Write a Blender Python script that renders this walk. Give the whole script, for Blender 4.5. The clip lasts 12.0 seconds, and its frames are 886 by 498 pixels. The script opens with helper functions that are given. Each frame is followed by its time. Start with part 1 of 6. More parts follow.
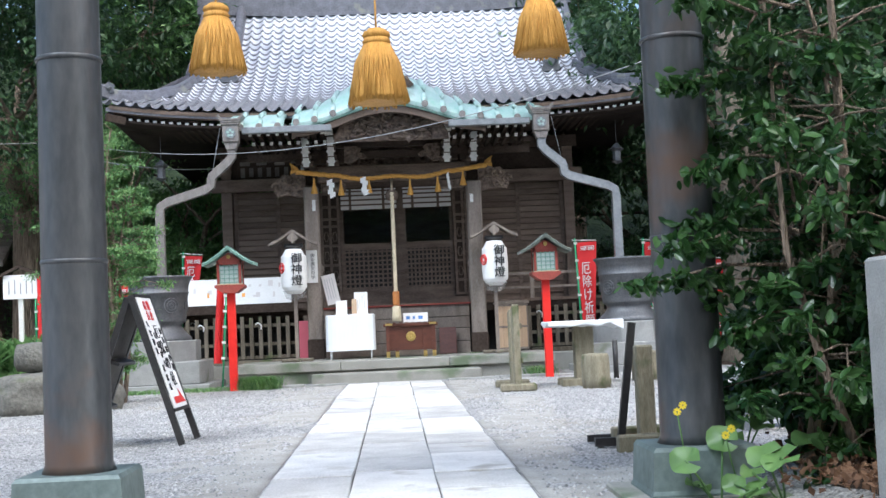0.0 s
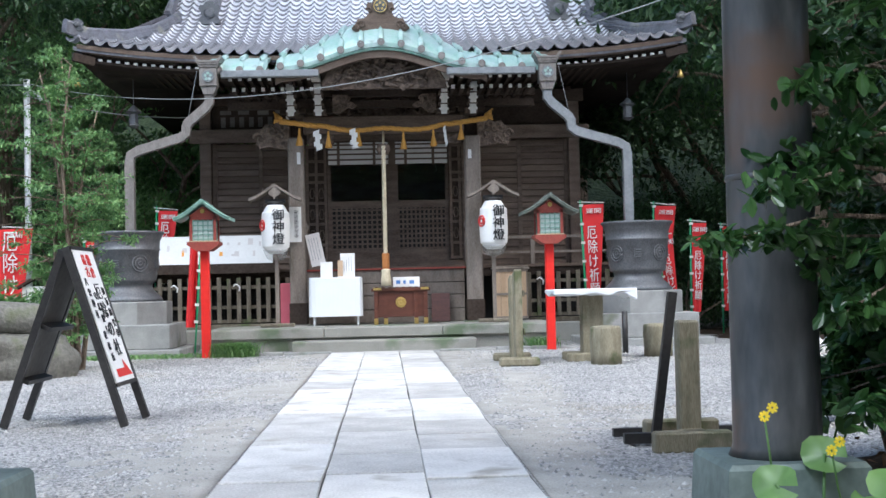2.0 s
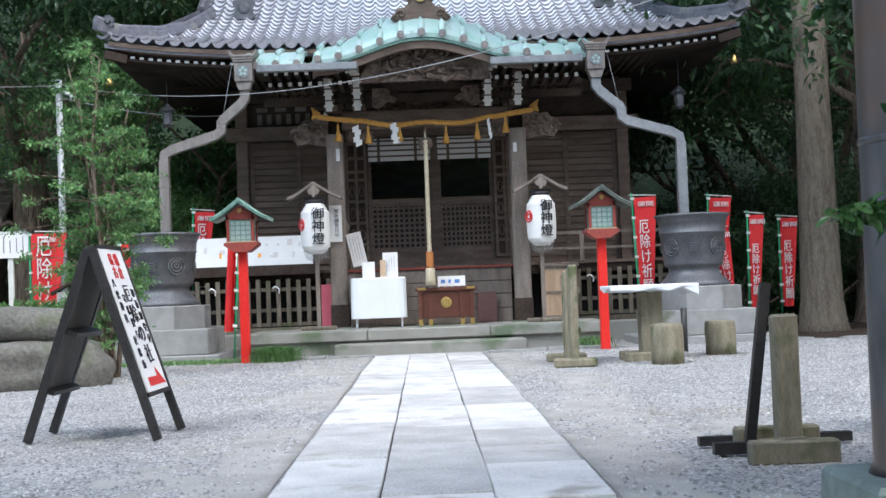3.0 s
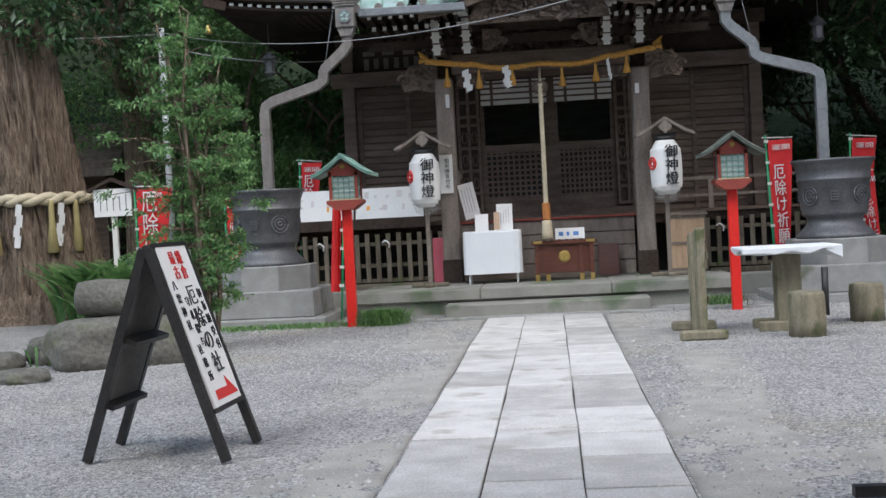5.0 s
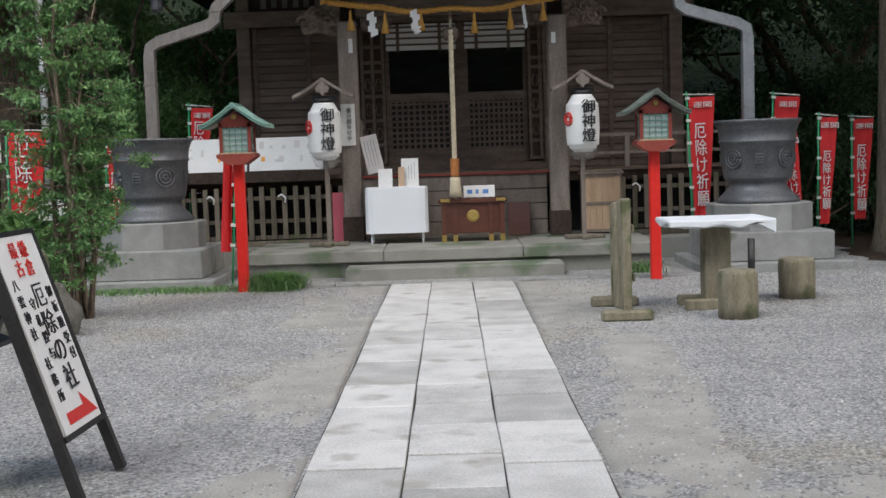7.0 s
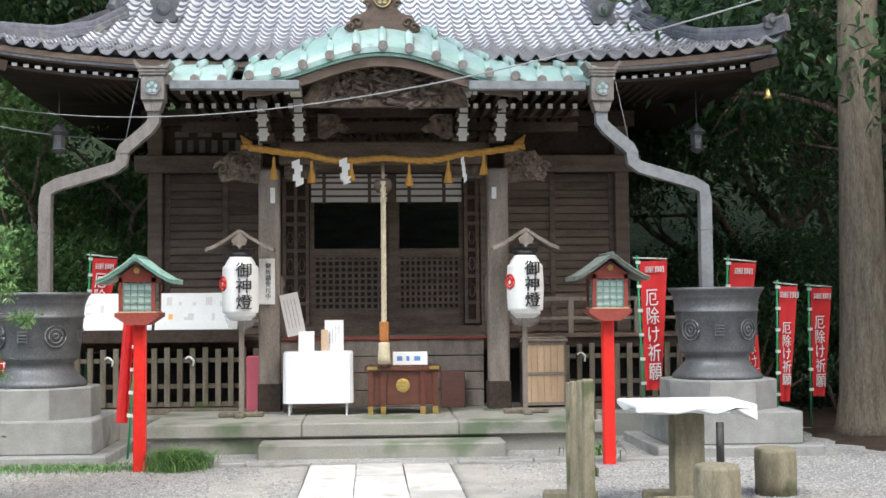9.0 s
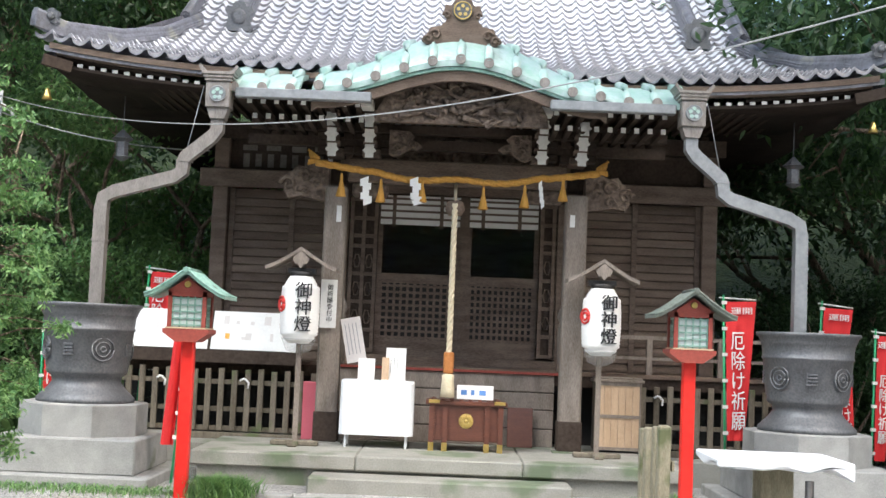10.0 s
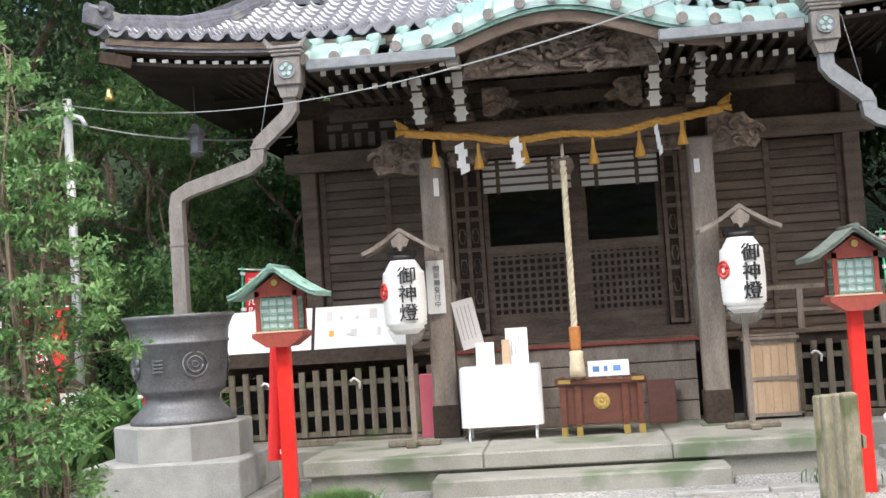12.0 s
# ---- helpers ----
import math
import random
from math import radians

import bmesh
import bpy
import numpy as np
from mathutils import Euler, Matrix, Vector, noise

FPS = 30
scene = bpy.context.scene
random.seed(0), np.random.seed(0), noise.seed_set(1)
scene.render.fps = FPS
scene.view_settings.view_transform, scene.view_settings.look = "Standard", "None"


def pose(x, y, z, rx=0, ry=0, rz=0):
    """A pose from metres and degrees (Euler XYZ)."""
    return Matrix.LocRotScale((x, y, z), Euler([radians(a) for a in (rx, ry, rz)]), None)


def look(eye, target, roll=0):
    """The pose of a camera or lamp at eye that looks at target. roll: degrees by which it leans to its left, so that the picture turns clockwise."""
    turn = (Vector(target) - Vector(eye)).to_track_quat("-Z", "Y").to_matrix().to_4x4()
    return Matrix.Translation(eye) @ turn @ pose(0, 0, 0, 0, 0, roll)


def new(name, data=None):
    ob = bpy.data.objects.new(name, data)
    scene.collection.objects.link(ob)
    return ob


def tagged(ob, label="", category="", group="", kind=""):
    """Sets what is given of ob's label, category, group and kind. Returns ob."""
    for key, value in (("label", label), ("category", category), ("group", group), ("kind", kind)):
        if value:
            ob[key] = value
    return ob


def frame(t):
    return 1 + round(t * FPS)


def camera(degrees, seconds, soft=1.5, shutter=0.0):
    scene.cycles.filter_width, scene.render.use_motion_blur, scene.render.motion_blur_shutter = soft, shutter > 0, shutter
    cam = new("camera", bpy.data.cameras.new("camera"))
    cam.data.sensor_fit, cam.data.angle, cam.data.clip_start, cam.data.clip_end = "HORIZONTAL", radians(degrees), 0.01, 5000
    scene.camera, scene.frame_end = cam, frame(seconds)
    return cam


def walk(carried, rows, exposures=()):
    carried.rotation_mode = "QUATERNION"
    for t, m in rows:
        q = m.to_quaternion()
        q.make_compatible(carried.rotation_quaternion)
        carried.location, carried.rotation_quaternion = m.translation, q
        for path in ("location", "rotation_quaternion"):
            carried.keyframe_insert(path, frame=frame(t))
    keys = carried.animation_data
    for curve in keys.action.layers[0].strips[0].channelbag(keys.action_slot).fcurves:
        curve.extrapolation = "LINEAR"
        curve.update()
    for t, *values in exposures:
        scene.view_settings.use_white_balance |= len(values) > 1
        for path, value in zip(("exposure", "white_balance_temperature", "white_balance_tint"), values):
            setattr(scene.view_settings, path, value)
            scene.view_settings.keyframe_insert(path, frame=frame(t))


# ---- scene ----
cam = camera(39.3, 12.0)
PATH = [
    (0, (0.038, 0.093, 0.934), (0.121, 2.088, 1.051), -2.5),
    (0.5, (0.106, 0.536, 0.938), (0.195, 2.531, 1.046), -2.6),
    (1, (0.075, 0.991, 0.939), (0.214, 2.982, 1.06), -2.3),
    (1.5, (0.057, 1.395, 0.899), (0.186, 3.39, 0.962), -2.2),
    (2, (0.07, 1.797, 0.927), (0.164, 3.794, 0.989), -1.3),
    (2.5, (-0.001, 2.226, 0.922), (0.093, 4.222, 1.008), -0.6),
    (3, (-0.025, 2.569, 0.897), (0.008, 4.567, 0.963), -2.2),
    (5, (0.151, 3.668, 1.32), (-0.025, 5.66, 1.275), -3.0),
    (5.5, (0.098, 3.887, 1.361), (-0.055, 5.879, 1.273), -1.1),
    (6, (0.03, 4.136, 1.482), (-0.046, 6.131, 1.362), -1.4),
    (6.5, (0.058, 4.49, 1.549), (0.04, 6.483, 1.385), -2.2),
    (8.5, (-0.128, 6.128, 1.696), (-0.148, 8.128, 1.702), -0.3),
    (9, (-0.106, 6.535, 1.722), (0.014, 8.529, 1.811), -0.5),
    (9.5, (0.005, 6.969, 1.722), (0.002, 8.966, 1.845), 0.1),
    (10, (0.051, 7.434, 1.675), (0.039, 9.429, 1.818), 2.4),
    (10.5, (0.069, 7.852, 1.696), (0.032, 9.844, 1.876), 0.7),
    (11, (0.165, 8.23, 1.726), (-0.051, 10.212, 1.877), -1.1),
    (11.5, (0.097, 8.606, 1.713), (-0.089, 10.595, 1.806), -0.1),
    (12, (0.069, 8.914, 1.714), (-0.13, 10.901, 1.821), -3.7),
]
walk(cam, [(t, look(eye, target, roll)) for t, eye, target, roll in PATH],
     [(0.0, 1.08, 5750, 6), (1.0, 1.08, 5750, 6), (2.0, 0.95, 5700, 6), (3.0, 0.88, 5700, 6), (5.0, 0.34, 5950, 7), (6.5, 0.18, 6150, 7), (8.5, 0.57, 6300, 7), (9.0, 1.05, 6300, 6), (9.5, 1.23, 6350, 6), (10.5, 1.38, 6350, 7), (12.0, 1.35, 6400, 8)])

# ---- world, sun ----
world = bpy.data.worlds.new("overcast_sky")
scene.world = world
world.use_nodes = True
wn = world.node_tree
sky = wn.nodes.new("ShaderNodeTexSky")
sky.sky_type = "NISHITA"
sky.sun_disc = False
sky.sun_elevation = radians(50)
sky.sun_rotation = radians(136)
sky.air_density, sky.dust_density, sky.ozone_density = 1.0, 4.0, 1.0
wn.nodes["Background"].inputs["Strength"].default_value = 0.15
wn.links.new(sky.outputs[0], wn.nodes["Background"].inputs["Color"])
sun = new("sun", bpy.data.lights.new("sun", "SUN"))
sun.data.energy, sun.data.angle, sun.data.color = 1.5, radians(25), (1.0, 0.985, 0.965)
sun.matrix_world = look((0, 0, 0), (4.1, 4.25, -7.0))

# ---- materials ----


def material(name, a, b, rough=0.7, metal=0.0, scale=3.0, fine=40.0, bump=0.15, stretch=(1, 1, 1), stain=None, island=0.0, piece=0.0, coat=0.0, dist=0.01):
    """Two colours mixed by coarse and fine noise, with bump; stain adds a third colour in patches."""
    m = bpy.data.materials.new(name)
    m.use_nodes = True
    nt = m.node_tree
    nd, ln = nt.nodes, nt.links
    bs = nd["Principled BSDF"]
    co = nd.new("ShaderNodeTexCoord")
    mp = nd.new("ShaderNodeMapping")
    mp.inputs["Scale"].default_value = stretch
    ln.new(co.outputs["Object"], mp.inputs[0])
    n1, n2 = nd.new("ShaderNodeTexNoise"), nd.new("ShaderNodeTexNoise")
    for n, s, d in ((n1, scale, 4), (n2, fine, 3)):
        n.inputs["Scale"].default_value, n.inputs["Detail"].default_value = s, d
        ln.new(mp.outputs[0], n.inputs["Vector"])
    ad = nd.new("ShaderNodeMath")
    ad.operation = "ADD"
    ln.new(n1.outputs[0], ad.inputs[0])
    ln.new(n2.outputs[0], ad.inputs[1])
    last = ad.outputs[0]
    if island or piece:
        src = nd.new("ShaderNodeNewGeometry").outputs["Random Per Island"] if island else nd.new("ShaderNodeObjectInfo").outputs["Random"]
        ma = nd.new("ShaderNodeMath")
        ma.operation = "MULTIPLY_ADD"
        ma.inputs[1].default_value = (island or piece) * 2
        ln.new(src, ma.inputs[0])
        su = nd.new("ShaderNodeMath")
        su.operation = "SUBTRACT"
        su.inputs[1].default_value = island or piece
        ln.new(last, ma.inputs[2])
        ln.new(ma.outputs[0], su.inputs[0])
        last = su.outputs[0]
    rg = nd.new("ShaderNodeMapRange")
    rg.inputs["From Min"].default_value, rg.inputs["From Max"].default_value = 0.65, 1.35
    ln.new(last, rg.inputs[0])
    mx = nd.new("ShaderNodeMix")
    mx.data_type = "RGBA"
    mx.inputs[6].default_value, mx.inputs[7].default_value = (*a, 1), (*b, 1)
    ln.new(rg.outputs[0], mx.inputs[0])
    col = mx.outputs[2]
    if stain:
        n3 = nd.new("ShaderNodeTexNoise")
        n3.inputs["Scale"].default_value, n3.inputs["Detail"].default_value = stain[1], 5
        ln.new(co.outputs["Object"], n3.inputs["Vector"])
        r3 = nd.new("ShaderNodeMapRange")
        r3.inputs["From Min"].default_value, r3.inputs["From Max"].default_value = stain[2], stain[2] + 0.12
        ln.new(n3.outputs[0], r3.inputs[0])
        m3 = nd.new("ShaderNodeMix")
        m3.data_type = "RGBA"
        m3.inputs[7].default_value = (*stain[0], 1)
        ln.new(r3.outputs[0], m3.inputs[0])
        ln.new(col, m3.inputs[6])
        col = m3.outputs[2]
    ln.new(col, bs.inputs["Base Color"])
    bs.inputs["Roughness"].default_value, bs.inputs["Metallic"].default_value = rough, metal
    bs.inputs["Coat Weight"].default_value = coat
    if bump:
        bp = nd.new("ShaderNodeBump")
        bp.inputs["Strength"].default_value, bp.inputs["Distance"].default_value = bump, dist
        ln.new(ad.outputs[0], bp.inputs["Height"])
        ln.new(bp.outputs[0], bs.inputs["Normal"])
    return m


WOOD = material("weathered_dark_wood", (0.085, 0.061, 0.048), (0.221, 0.170, 0.136), 0.75, scale=2, fine=30, bump=0.3, stretch=(1, 1, 5))
WOODH = material("weathered_board_wood", (0.099, 0.072, 0.056), (0.225, 0.171, 0.135), 0.75, scale=2, fine=30, bump=0.3, stretch=(1, 5, 6), piece=0.15)
WOODG = material("grey_column_wood", (0.150, 0.123, 0.102), (0.315, 0.270, 0.232), 0.8, scale=2, fine=26, bump=0.3, stretch=(4, 4, 1))
# hall timber with roof and eave shade put into the colour
WOODD = material("shade_darkened_timber", (0.034, 0.024, 0.019), (0.077, 0.058, 0.046), 0.8, scale=3, fine=25)
CARVE = material("carved_dark_wood", (0.065, 0.049, 0.04), (0.24, 0.183, 0.145), 0.75, scale=7, fine=18, bump=0.9, dist=0.05)
FENCE = material("mossy_fence_wood", (0.1, 0.085, 0.062), (0.22, 0.19, 0.15), 0.85, scale=3, fine=28, stretch=(5, 5, 1), piece=0.2, stain=((0.1, 0.12, 0.06), 3, 0.58))
PALEWOOD = material("pale_new_wood", (0.42, 0.29, 0.18), (0.58, 0.42, 0.28), 0.6, scale=3, fine=25, stretch=(6, 6, 1), piece=0.15)
OLDPOST = material("lichened_old_wood", (0.15, 0.13, 0.085), (0.3, 0.27, 0.19), 0.9, scale=4, fine=30, stretch=(5, 5, 1), bump=0.5, stain=((0.1, 0.11, 0.05), 4, 0.55))
RED = material("vermilion_paint", (0.62, 0.012, 0.008), (0.72, 0.025, 0.015), 0.45, scale=2, fine=14, bump=0.05, stain=((0.45, 0.02, 0.015), 5, 0.66))
REDWOOD = material("red_painted_wood", (0.2, 0.035, 0.025), (0.32, 0.06, 0.04), 0.55, scale=5, fine=30)
COPPER = material("verdigris_copper", (0.286, 0.476, 0.397), (0.461, 0.540, 0.540), 0.42, 0.15, scale=3, fine=20, bump=0.12, stain=((0.2, 0.26, 0.22), 3, 0.62))
COPPERD = material("dark_lamp_copper", (0.138, 0.276, 0.219), (0.323, 0.484, 0.415), 0.45, 0.2, scale=6, fine=30, stain=((0.07, 0.09, 0.08), 6, 0.6))
COPPERB = material("browned_lamp_copper", (0.09, 0.1, 0.085), (0.2, 0.235, 0.2), 0.5, 0.2, scale=6, fine=30, stain=((0.07, 0.06, 0.05), 6, 0.56))
TILE = material("glazed_grey_roof_tile", (0.47, 0.485, 0.54), (0.79, 0.81, 0.86), 0.25, scale=6, fine=40, bump=0.08, piece=0.25, coat=0.3)
TILEJ = material("glazed_grey_roof_tile_field", (0.47, 0.485, 0.54), (0.79, 0.81, 0.86), 0.25, scale=6, fine=40, bump=0.08, island=0.25, coat=0.3)
TILED = material("dark_ridge_tile_and_lip_shade", (0.09, 0.09, 0.1), (0.22, 0.22, 0.25), 0.45, scale=6, fine=30, bump=0.15, stain=((0.25, 0.25, 0.2), 3, 0.62))
PIPE = material("aged_copper_pipe", (0.16, 0.14, 0.125), (0.3, 0.275, 0.255), 0.5, 0.35, scale=4, fine=24, bump=0.1, stretch=(3, 3, 1))
GALV = material("dull_grey_gutter", (0.2, 0.21, 0.22), (0.32, 0.33, 0.34), 0.45, 0.4, scale=4, fine=20, bump=0.08)
BRONZE = material("torii_bronze", (0.058, 0.062, 0.066), (0.117, 0.117, 0.121), 0.38, 0.45, scale=1.6, fine=14, bump=0.12, stretch=(2, 2, 0.6), stain=((0.13, 0.085, 0.065), 1.6, 0.56))
VERDI = material("green_bronze_base", (0.1, 0.13, 0.125), (0.19, 0.24, 0.23), 0.55, 0.3, scale=4, fine=25)
POT = material("dark_cast_iron_pot", (0.088, 0.091, 0.096), (0.176, 0.179, 0.189), 0.5, 0.3, scale=5, fine=40, bump=0.25)
GRANITE = material("speckled_granite", (0.210, 0.210, 0.200), (0.378, 0.373, 0.357), 0.8, scale=5, fine=110, bump=0.15, stain=((0.15, 0.16, 0.12), 2.2, 0.62))
STEP = material("mossy_step_stone", (0.2, 0.195, 0.17), (0.33, 0.32, 0.285), 0.85, scale=2.5, fine=60, bump=0.25, stain=((0.13, 0.16, 0.1), 1.5, 0.54))
PAVE = material("pale_paving_granite", (0.37, 0.36, 0.34), (0.68, 0.665, 0.635), 0.8, scale=3, fine=70, bump=0.25, piece=0.32, stain=((0.37, 0.345, 0.3), 2.5, 0.58))
ROCK = material("garden_rock", (0.085, 0.081, 0.068), (0.204, 0.196, 0.170), 0.9, scale=3, fine=22, bump=0.6, dist=0.03, stain=((0.1, 0.11, 0.06), 3, 0.56))
BARK = material("tree_bark", (0.09, 0.065, 0.05), (0.44, 0.34, 0.255), 0.9, scale=2.6, fine=9, bump=1.0, stretch=(5, 5, 0.6), dist=0.08)
DULLSTRAW = material("dull_straw", (0.34, 0.27, 0.11), (0.5, 0.42, 0.2), 0.8, scale=12, fine=60, bump=0.4, stretch=(4, 4, 0.5))
BED = material("dark_joint_dirt", (0.05, 0.045, 0.038), (0.13, 0.12, 0.1), 0.95, scale=4, fine=40)
BARKP = material("pale_tree_bark", (0.085, 0.07, 0.053), (0.23, 0.195, 0.15), 0.9, scale=4, fine=18, bump=0.7, stretch=(4, 4, 0.8), dist=0.04)
STRAW = material("golden_straw_rope", (0.42, 0.2, 0.03), (0.66, 0.36, 0.075), 0.7, scale=12, fine=60, bump=0.5, stretch=(3, 3, 0.4), dist=0.01)
HEMP = material("pale_hemp_rope", (0.5, 0.42, 0.28), (0.68, 0.6, 0.44), 0.8, scale=10, fine=60, bump=0.4)
PAPER = material("white_paper", (0.74, 0.73, 0.71), (0.82, 0.81, 0.79), 0.8, scale=4, fine=30, bump=0.05)
CLOTH = material("white_table_cloth", (0.72, 0.74, 0.77), (0.8, 0.82, 0.84), 0.8, scale=3, fine=60, bump=0.15)
INK = material("black_ink", (0.012, 0.012, 0.014), (0.02, 0.02, 0.022), 0.6, bump=0)
REDINK = material("red_ink", (0.6, 0.03, 0.03), (0.66, 0.05, 0.04), 0.6, bump=0)
BLUEINK = material("blue_ink", (0.08, 0.2, 0.5), (0.1, 0.25, 0.55), 0.6, bump=0)
ORANGEINK = material("orange_ink", (0.8, 0.35, 0.05), (0.85, 0.4, 0.06), 0.6, bump=0)
BANNER = material("red_banner_cloth", (0.6, 0.018, 0.022), (0.72, 0.03, 0.03), 0.75, scale=3, fine=70, bump=0.1)
PLASTICG = material("green_pole_plastic", (0.03, 0.3, 0.12), (0.04, 0.36, 0.15), 0.4, bump=0)
BLACKP = material("black_painted_wood", (0.012, 0.011, 0.011), (0.035, 0.032, 0.03), 0.5, scale=5, fine=40)
GREYBOARD = material("grey_plywood_back", (0.1, 0.095, 0.085), (0.17, 0.16, 0.145), 0.8, scale=3, fine=25)
BOXWOOD = material("reddish_box_wood", (0.075, 0.022, 0.012), (0.14, 0.045, 0.025), 0.45, scale=3, fine=25, stretch=(1, 5, 5), coat=0.2)
BRASS = material("brass", (0.6, 0.42, 0.12), (0.7, 0.52, 0.2), 0.35, 0.9, scale=8, fine=40, bump=0.05)
WHITEP = material("chalky_white_paint", (0.62, 0.6, 0.56), (0.74, 0.72, 0.68), 0.7, scale=8, fine=40, bump=0.1)
METAL = material("galvanised_pole", (0.525, 0.537, 0.550), (0.700, 0.712, 0.725), 0.45, 0.2, scale=5, fine=30, bump=0.05)
# near-black colour standing in for shade behind the lattice and below the veranda
BLACKTH = material("interior_shade_black", (0.01, 0.009, 0.009), (0.02, 0.018, 0.016), 0.8, bump=0)
FROST = material("pale_lamp_glass", (0.5, 0.56, 0.55), (0.6, 0.66, 0.64), 0.25, scale=6, fine=30, bump=0.02)
CABLE = material("pale_cable", (0.34, 0.34, 0.34), (0.42, 0.42, 0.42), 0.5, bump=0)
SOIL = material("leaf_litter_soil", (0.030, 0.021, 0.015), (0.084, 0.060, 0.045), 0.95, scale=4, fine=30, bump=0.8, dist=0.03)
# soffit boards take the deep shade under the eaves as their colour
SOFFIT = material("shade_dark_soffit_boards", (0.016, 0.012, 0.01), (0.045, 0.034, 0.028), 0.85, scale=3, fine=25)
# undergrowth and soil colour with the wood's shade put in
UNDER = material("shade_coloured_undergrowth", (0.008, 0.014, 0.006), (0.035, 0.05, 0.02), 0.95, scale=1.5, fine=9, bump=0.8, dist=0.1)
ORANGEWOOD = material("orange_brown_wood", (0.36, 0.13, 0.03), (0.5, 0.2, 0.06), 0.5, scale=5, fine=30)
GREYSLIP = material("faded_paper_slip", (0.11, 0.095, 0.083), (0.22, 0.2, 0.18), 0.85, scale=6, fine=40, bump=0.05, piece=0.3)
PACKED = material("packed_pale_dirt", (0.25, 0.238, 0.213), (0.47, 0.45, 0.41), 0.95, scale=2.5, fine=75, bump=0.6)
FAINT = material("faint_print", (0.6, 0.57, 0.55), (0.68, 0.63, 0.6), 0.7, bump=0)
PEBBLE = material("loose_pebble", (0.2, 0.2, 0.195), (0.5, 0.49, 0.475), 0.9, scale=20, fine=90, bump=0.1, island=0.45)
FLAME = material("yellow_petals", (0.75, 0.55, 0.02), (0.85, 0.68, 0.04), 0.6, bump=0)
PINK = material("pink_plastic", (0.6, 0.12, 0.16), (0.66, 0.16, 0.2), 0.5, bump=0)

for m in (WOOD, WOODH, WOODG, WOODD, CARVE, SOFFIT, FENCE, UNDER, BARK, BARKP, SOIL):
    m.node_tree.nodes["Principled BSDF"].inputs["Specular IOR Level"].default_value = 0.15

GLASS = bpy.data.materials.new("dark_window_glass")
GLASS.use_nodes = True
g = GLASS.node_tree.nodes["Principled BSDF"]
g.inputs["Base Color"].default_value = (0.9, 0.92, 0.92, 1)
g.inputs["Roughness"].default_value = 0.02
g.inputs["Transmission Weight"].default_value = 1.0
g.inputs["IOR"].default_value = 1.45


def leaf_material(name, dark, light, rough=0.4):
    m = material(name, dark, light, rough, scale=1.3, fine=9, bump=0, island=0.3)
    b = m.node_tree.nodes["Principled BSDF"]
    b.inputs["Subsurface Weight"].default_value = 0.0
    tr = m.node_tree.nodes.new("ShaderNodeBsdfTranslucent")
    ms = m.node_tree.nodes.new("ShaderNodeMixShader")
    ms.inputs[0].default_value = 0.38
    src = b.inputs["Base Color"].links[0].from_socket
    ln = m.node_tree.links
    ln.new(src, tr.inputs["Color"])
    ln.new(b.outputs[0], ms.inputs[1])
    ln.new(tr.outputs[0], ms.inputs[2])
    ln.new(ms.outputs[0], m.node_tree.nodes["Material Output"].inputs[0])
    return m


LEAFD = leaf_material("dark_evergreen_leaf", (0.021, 0.056, 0.021), (0.09, 0.165, 0.062), 0.35)
LEAFM = leaf_material("mid_green_leaf", (0.07, 0.155, 0.05), (0.2, 0.345, 0.11), 0.4)
LEAFL = leaf_material("bright_fresh_leaf", (0.085, 0.19, 0.065), (0.255, 0.42, 0.15), 0.45)
LEAFG = leaf_material("glossy_shrub_leaf", (0.015, 0.05, 0.014), (0.07, 0.15, 0.04), 0.28)
LITTER = leaf_material("dry_fallen_leaf", (0.07, 0.035, 0.02), (0.2, 0.11, 0.06), 0.8)

# gravel ground: pebbles, packed dirt along the path, damp patches
GROUND = material("grey_gravel", (0.27, 0.265, 0.255), (0.47, 0.46, 0.445), 0.9, scale=1.2, fine=45, bump=0.0, stain=((0.36, 0.335, 0.29), 0.5, 0.55))
gn = GROUND.node_tree
vo = gn.nodes.new("ShaderNodeTexVoronoi")
vo.inputs["Scale"].default_value = 56
gb = gn.nodes.new("ShaderNodeBump")
gb.inputs["Strength"].default_value, gb.inputs["Distance"].default_value = 0.9, 0.02
gc = gn.nodes.new("ShaderNodeTexCoord")
gn.links.new(gc.outputs["Object"], vo.inputs["Vector"])
gn.links.new(vo.outputs["Distance"], gb.inputs["Height"])
gn.links.new(gb.outputs[0], gn.nodes["Principled BSDF"].inputs["Normal"])
gm = gn.nodes.new("ShaderNodeMix")
gm.data_type, gm.blend_type = "RGBA", "MULTIPLY"
gm.inputs[0].default_value = 0.8
old = gn.nodes["Principled BSDF"].inputs["Base Color"].links[0].from_socket
gr = gn.nodes.new("ShaderNodeMapRange")
gr.inputs["To Min"].default_value, gr.inputs["To Max"].default_value = 0.25, 1.75
gn.links.new(vo.outputs["Color"], gr.inputs[0])
gn.links.new(old, gm.inputs[6])
gn.links.new(gr.outputs[0], gm.inputs[7])
gn.links.new(gm.outputs[2], gn.nodes["Principled BSDF"].inputs["Base Color"])

# ---- mesh helpers ----


def box(bm, x0, x1, y0, y1, z0, z1, m=None, bevel=0.0):
    tmp = bmesh.new()
    bmesh.ops.create_cube(tmp, size=1)
    for v in tmp.verts:
        v.co = Vector((x0 + (v.co.x + 0.5) * (x1 - x0), y0 + (v.co.y + 0.5) * (y1 - y0), z0 + (v.co.z + 0.5) * (z1 - z0)))
    if bevel:
        bmesh.ops.bevel(tmp, geom=tmp.edges[:], offset=bevel, segments=1, affect="EDGES")
    merge(bm, tmp, m)
    return bm


